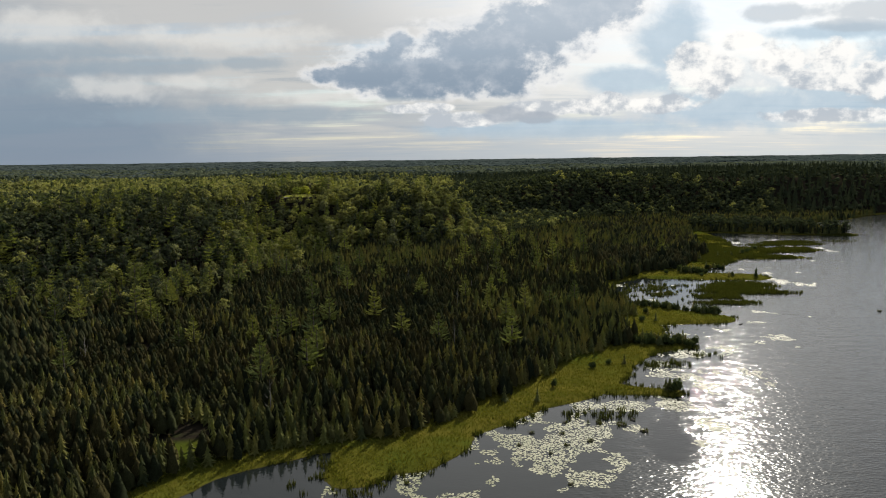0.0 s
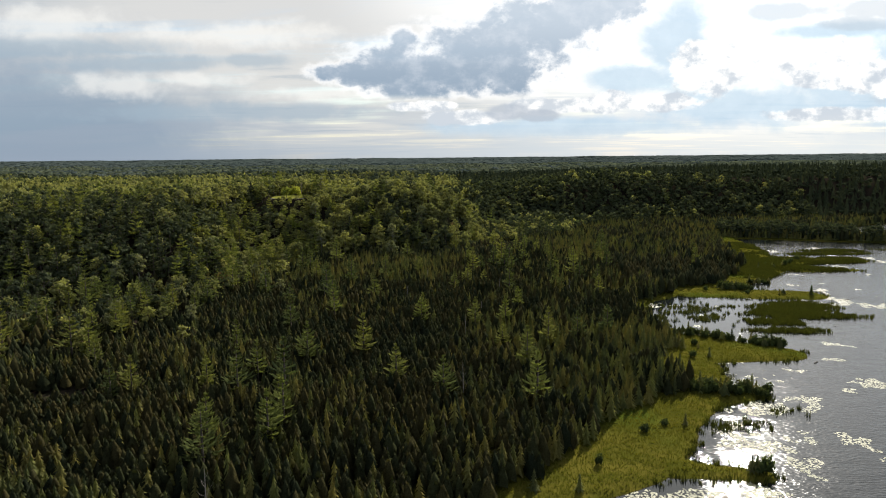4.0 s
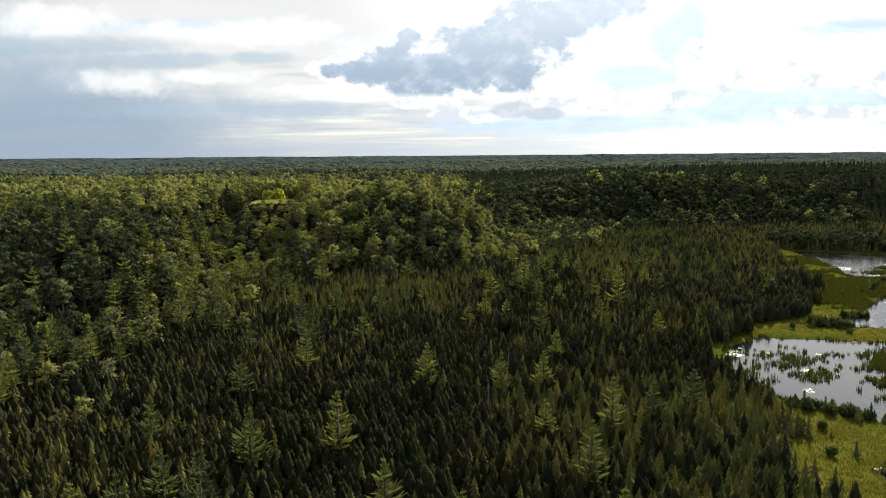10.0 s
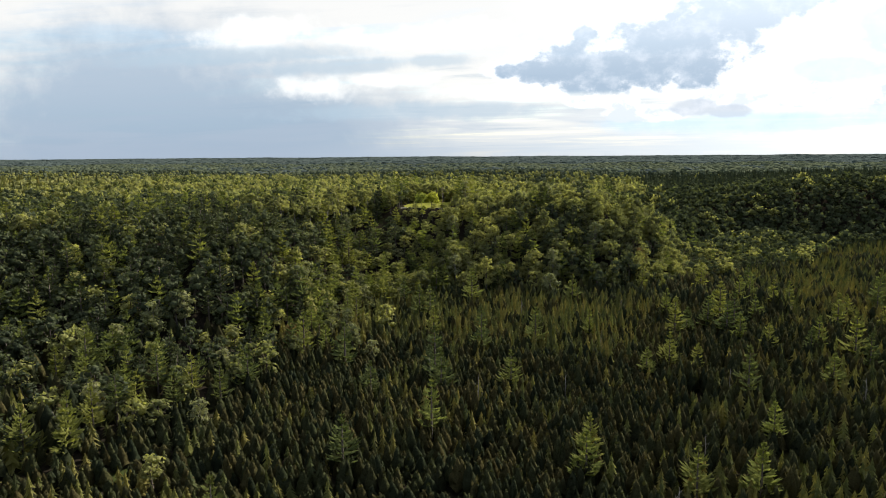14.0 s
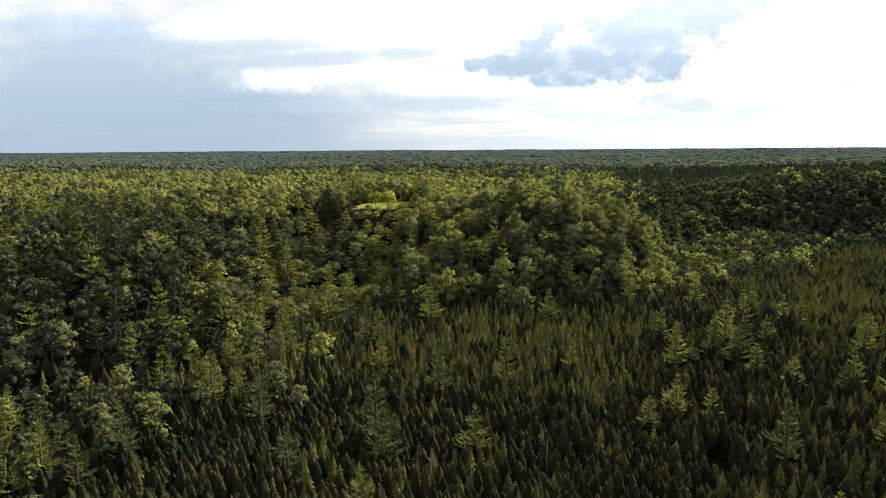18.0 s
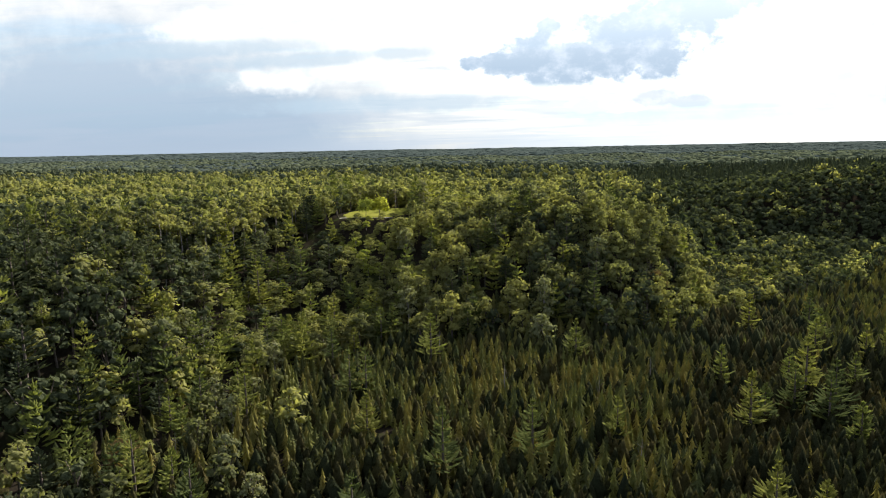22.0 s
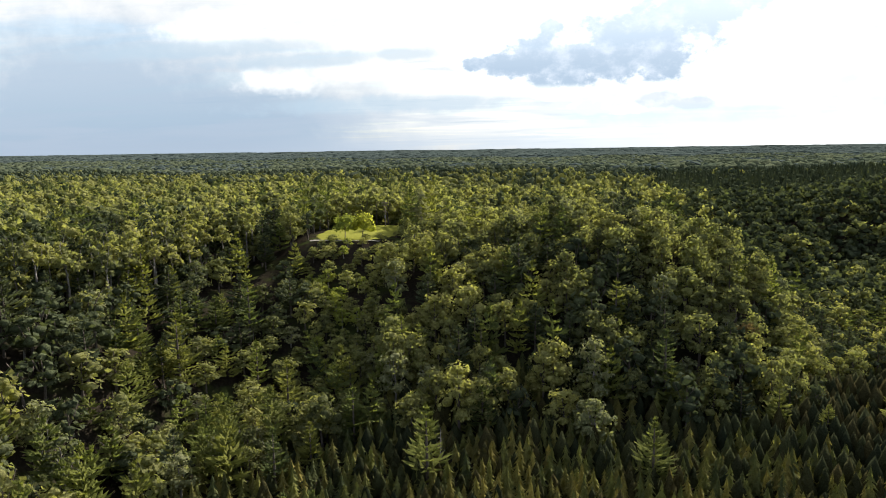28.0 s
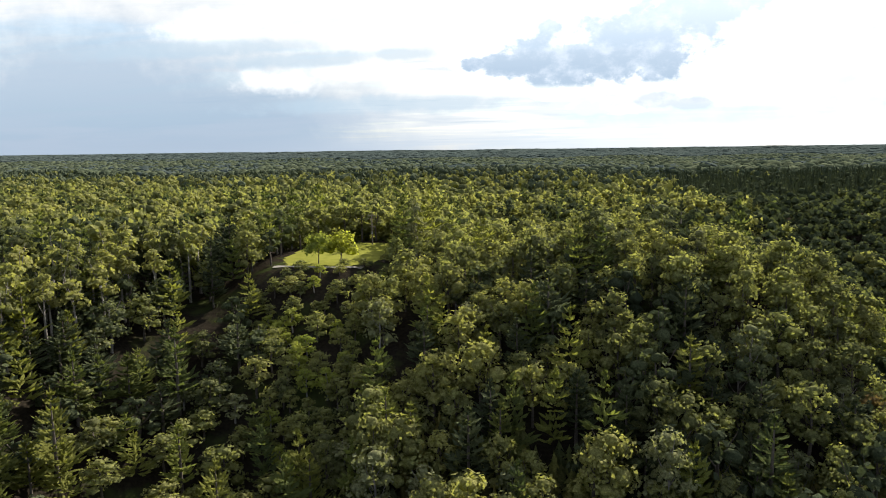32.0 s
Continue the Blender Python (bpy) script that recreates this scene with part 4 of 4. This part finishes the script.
# trees of the shaded stretches, darkened by their leaf colour
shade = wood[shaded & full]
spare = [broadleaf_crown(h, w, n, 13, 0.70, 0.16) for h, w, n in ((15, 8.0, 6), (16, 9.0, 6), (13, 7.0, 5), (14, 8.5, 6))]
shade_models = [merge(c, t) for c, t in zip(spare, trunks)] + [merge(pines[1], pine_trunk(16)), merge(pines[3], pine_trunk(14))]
tagged(new("hemlock_wood", planted(shade_models, shade, [M_SHADE, M_BARK], "hemlock_wood", 0.05, True)), "dark shade-toned trees in the valley beside the hill", "trees", kind="stuff")
tagged(new("hemlock_wood", planted(plain_crowns, mid[deep], [M_SHADE], "hemlock_wood", 0.05, True)), "dark shade-toned trees on the bluff", "trees", kind="stuff")

# dark hardwoods on the head of land between the bays
hx, hy = scatter(205, 325, 545, 640, 6.0, 78)
keep = (capsule(hx, hy, (222, 610), (308, 567), 20, 9) > 1) & (hill_foot(hx, hy) < 0)
heads = spots_of(hx[keep], hy[keep], 4, (0.95, 0.14), (0.88, 0.14), 79)
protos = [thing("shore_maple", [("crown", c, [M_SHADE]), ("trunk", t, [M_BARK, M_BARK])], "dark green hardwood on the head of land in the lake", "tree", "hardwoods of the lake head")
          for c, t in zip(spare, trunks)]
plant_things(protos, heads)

# the plateau beyond, ever plainer with distance


def plateau(name, x0, x1, y0, y1, gap, models, mat, dark_models, dark_mat, seed, size, label, fade=None):
    """Trees of a stretch; fade thins them from one northing to another."""
    x, y = scatter(x0, x1, y0, y1, gap, seed)
    k = in_sight(x, y) & (wooded(x, y) > 2) & ~clearing(x, y) & ((hill_foot(x, y) > 0) | (y > 900))
    if fade:
        k &= np.random.RandomState(85).rand(len(x)) < step((y - fade[0]) / (fade[1] - fade[0]), 0, 1)
    x, y = x[k], y[k]
    spots = spots_of(x, y, len(models), (size, 0.16 * size), (1.0, 0.16), seed + 1)
    spots[:, 5] *= 1.0 - 0.60 * step(y, 1250, 2300)
    if y0 > 1100:
        spots[:, 5] = 0.35 * spots[:, 5] + 0.5 * spots[:, 5].mean()
    # random dark stands, plus the stretches whose shade is put in leaf colour
    dark = np.random.RandomState(seed + 2).rand(len(x)) < 0.10 + shade_share(x, y) + 0.35 * step(fractal(x, y, 190, 81), 0.50, 0.66)
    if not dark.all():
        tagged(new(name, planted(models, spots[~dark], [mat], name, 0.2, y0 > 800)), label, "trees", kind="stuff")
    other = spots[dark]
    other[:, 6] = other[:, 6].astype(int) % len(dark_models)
    tagged(new("conifer_wood", planted(dark_models, other, [dark_mat], "conifer_wood", 0.2)), "darker trees of the plateau, some in shade or haze tones", "trees", kind="stuff")




def cap(model):
    """The upper part of a crown alone, for trees so far off that only tops show."""
    v, t, s = model
    return v, t[v[t][:, :, 2].mean(1) > 7.0], s[v[t][:, :, 2].mean(1) > 7.0]


domes = [cap(ico((0, 0, 9), (5.5, 5.5, 6), 0.2)), cap(ico((0, 0, 10), (5.0, 5.0, 7), 0.25)), cap(ico((0, 0, 9), (4.6, 4.6, 7), 0.25))]
spires = [spruce_model(16, 7, 3, 4), spruce_model(17, 7.5, 3, 4), spruce_model(15, 7, 3, 4)]
dark_mix = [spruce_model(14, 7, 3, 5), far_crowns[2], far_crowns[3]]
plateau("broadleaf_wood", -950, 950, 760, 1120, 7.4, plain_crowns[:1] + far_crowns, M_LEAF, dark_mix, M_SHADE, 91, 1.0, "hardwood crowns of the wooded plateau", (1130, 760))
plateau("broadleaf_wood", -1000, 1050, 760, 1120, 8.0, far_crowns, M_HAZE_LEAF, dark_mix, M_SHADE, 86, 1.0, "hardwood crowns of the wooded plateau", (740, 1100))
plateau("broadleaf_wood", 330, 760, 540, 760, 7.0, plain_crowns, M_LEAF, dark_mix, M_SHADE, 87, 1.0, "hardwood crowns on the lakeside bluff")
plateau("broadleaf_wood", -800, -420, 260, 760, 7.5, plain_crowns[2:] + far_crowns, M_LEAF, spires, M_SPRUCE, 89, 1.0, "hardwood crowns of the western wood")
# the farthest trees carry the haze in their leaf colour
plateau("distant_wood", -1500, 1600, 1120, 1900, 12.5, domes, M_HAZE_LEAF, domes, M_HAZE_NEEDLE, 94, 1.5, "distant hardwood forest on the plateau, haze toned")
plateau("distant_wood", -2900, 3000, 1900, 3000, 22, domes, M_HAZE_NEEDLE, domes, M_HAZE_NEEDLE, 97, 2.8, "distant forest, haze toned")
plateau("distant_wood", -4800, 4800, 3000, 4900, 40, domes, M_HAZE_NEEDLE, domes, M_HAZE_NEEDLE, 99, 5.2, "forest on the horizon, haze toned")

# small hardwoods on the slope below the lawn
qx, qy = scatter(-145, -80, 490, 575, 4.3, 151)
keep = scrub(qx, qy) & ~clearing(qx, qy)
ss = spots_of(qx[keep], qy[keep], 3, (0.66, 0.14), (0.52, 0.12), 152)
ss[:, 5] *= 1 - 0.55 * step(ss[:, 1], 528, 552)
ss[:, 4] *= 1 - 0.30 * step(ss[:, 1], 528, 552)
pick = np.random.RandomState(153).rand(len(ss)) < 0.25
protos = [thing("slope_hardwood", [("crown", crowns[k], [M_LEAF]), ("trunk", trunks[k], [M_BARK, M_BARK])],
                "small leafy green hardwood on the slope below the lawn", "tree", "small hardwoods below the lawn") for k in (0, 3, 5)]
plant_things(protos, ss[~pick])
protos = [thing("slope_birch", [("crown", crowns[k], [M_BRIGHT]), ("trunk", trunks[k], [M_BARK, M_PALE])],
                "small bright yellow-green hardwood on the slope below the lawn", "tree", "small bright hardwoods below the lawn") for k in (2, 3, 5)]
plant_things(protos, ss[pick])

# ---- marsh ----


def blades(count, tall, lean, spread, width=0.05):
    v, t = [], []
    for i in range(count):
        a, b = rng.uniform(0, 6.28), rng.uniform(0, 6.28)
        x, y = rng.uniform(-spread, spread, 2)
        h, q = tall * rng.uniform(.6, 1.1), lean * rng.uniform(.3, 1)
        v += [(x - width * math.cos(a), y - width * math.sin(a), 0), (x + width * math.cos(a), y + width * math.sin(a), 0), (x + q * math.cos(b), y + q * math.sin(b), h)]
        t.append((3 * i, 3 * i + 1, 3 * i + 2))
    return made(v, t)


tufts = [blades(8, 0.6, 0.3, 0.5, 0.10) for _ in range(4)]
gx, gy = scatter(-75, 260, 118, 620, 0.95, 101)
s = inland(gx, gy)
keep = (s > 0.2) & (wooded(gx, gy) < 3) & in_sight(gx, gy) & (np.random.RandomState(102).rand(len(gx)) < np.where(gy < 300, 0.95, 0.5))
gx, gy = gx[keep], gy[keep]
tagged(new("marsh_grass", planted(tufts, spots_of(gx, gy, 4, (1.1, 0.3), (1.0, 0.3), 103), [M_SEDGE], "marsh_grass")),
       "yellow-green sedge on the marshy lake shore", "grass", kind="stuff")

reeds = [blades(14, 1.4, 0.4, 0.6, 0.11) for _ in range(4)]
STANDS = [(66, 216, 11, 5), (137, 338, 17, 15), (146, 350, 14, 9), (126, 322, 15, 6), (40, 172, 10, 6), (100, 350, 12, 7), (96, 330, 9, 6),
          (-20, 134, 12, 4), (122, 308, 14, 4), (85, 226, 6, 3), (150, 330, 14, 4), (235, 505, 25, 6), (260, 520, 30, 5)]
rx, ry = scatter(-40, 320, 125, 560, 0.8, 111)
dense = np.zeros(len(rx))
for cx, cy, a, b in STANDS:
    dense = np.maximum(dense, np.clip(1.3 - np.hypot((rx - cx) / a, (ry - cy) / b), 0, 1) * (0.30 if a < 13 else 1.2))
dense = np.maximum(dense, 0.30 * np.clip(1 + inland(rx, ry) / 3.0, 0, 1))
pond = np.clip(1.25 - np.hypot((rx - 100) / 26, (ry - 338) / 20), 0, 1) * step(fractal(rx, ry, 6, 115), 0.45, 0.62)
dense = np.maximum(dense, 0.42 * pond)
keep = (np.random.RandomState(112).rand(len(rx)) < dense * np.where(dense > 0.5, 1.0, step(fractal(rx, ry, 5, 113), 0.25, 0.6))) & (inland(rx, ry) < 0.5) & (inland(rx, ry) > -40)
keep |= (ry > 415) & (inland(rx, ry) > -1) & (wooded(rx, ry) < 1) & (np.random.RandomState(116).rand(len(rx)) < 0.75 * step(fractal(rx, ry, 14, 117), 0.30, 0.55))
rs = spots_of(rx[keep], ry[keep], 4, (1.0, 0.3), (1.0, 0.25), 114)
rs[:, 2] = np.maximum(rs[:, 2], -0.2)
tagged(new("reed_bed", planted(reeds, rs, [M_REED], "reed_bed")), "green reeds standing in the shallow water", "reeds", kind="stuff")

pads = []
for k in range(3):
    a = np.linspace(0.25, 6.05, 7)
    pads.append(made([(0, 0, 0.02)] + [(0.5 * math.cos(q), 0.5 * math.sin(q), 0.02 + 0.015 * math.sin(3 * q)) for q in a], [(0, i + 1, i + 2) for i in range(6)]))
lx, ly = scatter(-25, 260, 112, 540, 0.52, 121)
s = inland(lx, ly)
field = fractal(lx, ly, 9, 122) + 0.30 * np.exp(-((lx - 30) / 26) ** 2 - ((ly - 158) / 22) ** 2) + 0.06 * np.exp(-((ly - 510) / 25) ** 2) - 0.06 * step(ly, 178, 205) - 0.06 * step(ly, 232, 262)
near_shore = step(s, -46, -14)
keep = (s < -0.3) & (field * (0.55 + 0.45 * near_shore) + 0.20 * (fractal(lx, ly, 2.2, 124, 2) - 0.5) > 0.60) & (np.random.RandomState(123).rand(len(lx)) < 0.8)
ls = spots_of(lx[keep], ly[keep], 3, (0.52, 0.18), (1.0, 0.0), 125)
ls[:, 2] = 0.0
tagged(new("lily_pads", planted(pads, ls, [M_PAD], "lily_pads", 0.01)), "pale floating lily pads in loose rafts", "lily pads", kind="stuff")

# bushes of the spits
bushes = [bush_model(2.8, 3.2, 4, 16), bush_model(3.4, 3.4, 4, 16), bush_model(2.2, 3.0, 4, 16)]
protos = [thing("alder_bush", [("crown", b, [M_BUSH]), ("trunk", tube([(0, 0, -.4), (0, 0, 1.6)], [.12, .05]), [M_BARK, M_BARK])],
                "dark green alder bush on the marsh", "bush", "bushes of the marsh") for b in bushes]
r = np.random.RandomState(131)
place = []
for ax, ay, bx_, by_, n, wide in ((64, 241, 82, 239, 64, 3.6), (82, 303, 109, 285, 64, 2.4), (146, 404, 156, 404, 12, 2.0), (126, 388, 138, 385, 40, 3.4), (59, 190, 64, 190, 4, 1.0),
                                  (40, 212, 60, 222, 3, 3.0), (14, 178, 40, 198, 3, 3.0), (74, 268, 84, 286, 4, 4.0), (110, 383, 150, 372, 4, 2.0), (170, 440, 200, 470, 10, 8.0)):
    for i in range(n):
        f = r.rand()
        place.append((ax + f * (bx_ - ax) + r.normal() * wide * .5, ay + f * (by_ - ay) + r.normal() * wide * .5))
place = np.array(place)
every = np.arange(len(place)) % 2 == 0
plant_things(protos, spots_of(place[every, 0], place[every, 1], 3, (0.85, 0.25), (1.0, 0.25), 132))
firs = [spruce_model(3.6, 2.4, 4, 6), spruce_model(4.4, 2.6, 5, 6), cedar_model(3.4, 2.6, 4, 8)]
protos = [thing("marsh_spruce", [("crown", b, [M_SPRUCE]), ("trunk", tube([(0, 0, -.4), (0, 0, 1.8)], [.10, .04]), [M_BARK, M_BARK])],
                "small pointed spruce on the open marsh", "tree", "small spruces of the marsh") for b in firs]
plant_things(protos, spots_of(place[~every, 0], place[~every, 1], 3, (0.95, 0.25), (0.95, 0.25), 134))
small = [spruce_model(5.4, 3.8, 8, 8)]
protos = [thing("small_spruce", [("crown", small[0], [M_BUSH]), ("trunk", tube([(0, 0, -.4), (0, 0, 2)], [.1, .04]), [M_BARK, M_BARK])],
                "small dark spruce alone on the grassy spit", "tree", "")]
plant_things(protos, spots_of(np.array([160.5]), np.array([369.5]), 1, (1.0, 0), (1.0, 0), 133))

# russet hardwoods on the shoulder of the bluff
protos = [thing("russet_maple", [("crown", crowns[3], [M_RUSSET]), ("trunk", trunks[3], [M_BARK, M_BARK])], "hardwood already turning russet brown", "tree", "russet hardwoods")]
plant_things(protos, spots_of(np.array([-3.0, -110.0, 40.0]), np.array([524.0, 378.0, 640.0]), 1, (0.9, 0.05), (0.9, 0.05), 135))

# sedge tussocks and drift logs in the shallows
clumps = [blades(60, 1.0, 0.5, 0.8, 0.06), blades(45, 0.9, 0.5, 0.6, 0.06)]
protos = [thing("sedge_tussock", [("sedge_clump", c, [M_REED]), ("root_mound", ico((0, 0, 0.05), (0.8, 0.6, 0.22)), [M_BARK])], "green sedge tussock rising from the lily pads", "grass tussock", "tussocks in the shallows") for c in clumps]
spot = np.array([(22.5, 149.3), (19.4, 161.3), (26.7, 153.9), (32.5, 156), (16, 154.1), (28.5, 167.7), (36.8, 167.5), (45.6, 169.2), (46.5, 161.9), (24.4, 134.3), (26.7, 160.5), (177.2, 288.6), (39, 170), (42, 166)])
ts = spots_of(spot[:, 0], spot[:, 1], 2, (1.1, 0.4), (1.0, 0.2), 136)
ts[:, 2] = 0.0
plant_things(protos, ts)


def drift_log(x, y, turn, long):
    root = tagged(new("drift_log"), "dark waterlogged drift log floating on the lake", "log", "drift logs")
    trunk = tube([(0, 0, -long / 2), (0.06, 0, 0), (0, 0.05, long / 2)], [.20, .17, .11], 8, 0)
    limb = tube([(0, 0, 0.2 * long), (0.5, 0.3, 0.28 * long), (0.9, 0.5, 0.32 * long)], [.06, .04, .02], 5, 0)
    for name, (v, t, k) in (("trunk", trunk), ("limb", limb)):
        new(name, quick_mesh(name, v[:, [2, 0, 1]] * (1, 1, 1), t, [M_BARK])).parent = root
    root.matrix_basis = pose(x, y, 0.06, 0, 0, turn)


for x, y, turn, long in ((173, 363, 20, 2.6), (142.8, 315.3, 70, 1.6), (326, 558, -15, 6.0), (112, 268, 40, 2.2)):
    drift_log(x, y, turn, long)

# dead snags
snags = [snag_model(9), snag_model(11)]
protos = [thing("dead_tree", [("trunk", m, [M_PALE])], "bare grey dead tree", "tree", "dead trees") for m in snags]
sx, sy = scatter(-140, 60, 150, 470, 34, 141)
keep = (wooded(sx, sy) > 4) & (np.random.RandomState(142).rand(len(sx)) < 0.4)
plant_things(protos, spots_of(sx[keep], sy[keep], 2, (0.9, 0.1), (0.95, 0.1), 143))

# ---- the lawn on the bluff ----


def draped(name, mat, inside, x0, x1, y0, y1, gap, lift, label, category):
    xs, ys = np.arange(x0, x1, gap), np.arange(y0, y1, gap)
    gx, gy = np.meshgrid(xs, ys)
    v = np.stack([gx, gy, height(gx, gy) + lift], -1).reshape(-1, 3)
    n = len(xs)
    k = (np.arange(len(ys) - 1)[:, None] * n + np.arange(n - 1)[None]).ravel()
    quads = np.stack([k, k + 1, k + n + 1, k + n], -1)
    c = v[quads].mean(1)
    return tagged(new(name, quick_mesh(name, v, quads[inside(c[:, 0], c[:, 1])], [mat], None, True)), label, category, kind="structure")


draped("lawn", M_LAWN, lambda x, y: np.hypot((x + 121) / 15, (y - 577) / 25) + 0.08 * smooth_noise(x, y, 5) < 1, -140, -102, 548, 606, 1.0, 0.05, "mown green lawn on top of the bluff", "lawn")
draped("track", M_GRAVEL, lambda x, y: np.abs(y - 555 - 0.006 * (x + 121) ** 2 - 0.05 * (x + 121)) < 0.9, -132, -108, 550, 564, 0.5, 0.10, "pale gravel track round the lawn", "track")
draped("yard", M_GRAVEL, lambda x, y: np.hypot((x + 84) / 12, (y - 674) / 8) < 1, -98, -70, 664, 684, 1.0, 0.08, "pale gravel yard behind the trees", "yard")

garden = [broadleaf_crown(9.2, 9.6, 10, 60, 0.34, 0.20), broadleaf_crown(8.6, 8.6, 9, 60, 0.34, 0.22)]
protos = [thing("garden_tree", [("crown", garden[0], [M_GARDEN]), ("trunk", broadleaf_trunk(8.0, 7.6, 3), [M_BARK, M_BARK])], "sunlit yellow-green round tree on the lawn", "tree", "trees on the lawn")]
plant_things(protos, np.array([(-116, 561, float(height(-116, 561)), 0.4, 1, 1, 0)]))
protos = [thing("garden_tree", [("crown", garden[1], [M_BRIGHT]), ("trunk", broadleaf_trunk(7.4, 6.6, 3), [M_BARK, M_BARK])], "green round tree on the lawn", "tree", "trees on the lawn")]
plant_things(protos, np.array([(-121.8, 560.5, float(height(-121.8, 560.5)), 1.4, 1, 1, 0)]))


def box(x, y, z, sx, sy, sz):
    v = np.array([(a, b, c) for a in (-.5, .5) for b in (-.5, .5) for c in (-.5, .5)]) * (sx, sy, sz) + (x, y, z)
    t = [(0, 1, 3), (0, 3, 2), (4, 6, 7), (4, 7, 5), (0, 4, 5), (0, 5, 1), (2, 3, 7), (2, 7, 6), (0, 2, 6), (0, 6, 4), (1, 5, 7), (1, 7, 3)]
    return made(v, t)


def utility_pole(x, y):
    root = tagged(new("utility_pole"), "wooden utility pole with crossarms at the edge of the lawn", "utility pole")
    stem = tube([(0, 0, -1), (0, 0, 5), (0, 0, 9.5)], [.21, .19, .15], 10, 0)
    new("pole", quick_mesh("pole", *stem[:2], [M_POLE])).parent = root
    for z, w in ((9.0, 2.4), (7.9, 2.0), (5.6, 1.6)):
        arm = new("crossarm", quick_mesh("crossarm", *box(0, -0.24, z, w, .14, .20)[:2], [M_POLE]))
        arm.parent = root
        for f in (-.45, -.2, .2, .45):
            pin = tube([(f * w, -0.2, z + .06), (f * w, -0.2, z + .16), (f * w, -0.2, z + .28)], [.03, .075, .05], 8, 0)
            new("insulator", quick_mesh("insulator", *pin[:2], [M_GLAZE])).parent = arm
    brace = tube([(0, -0.25, 3.2), (0, -0.25, 4.2)], [.22, .22], 10, 0)
    new("transformer", quick_mesh("transformer", *brace[:2], [M_IRON])).parent = root
    root.location = (x, y, float(height(x, y)))


utility_pole(-118.6, 596)
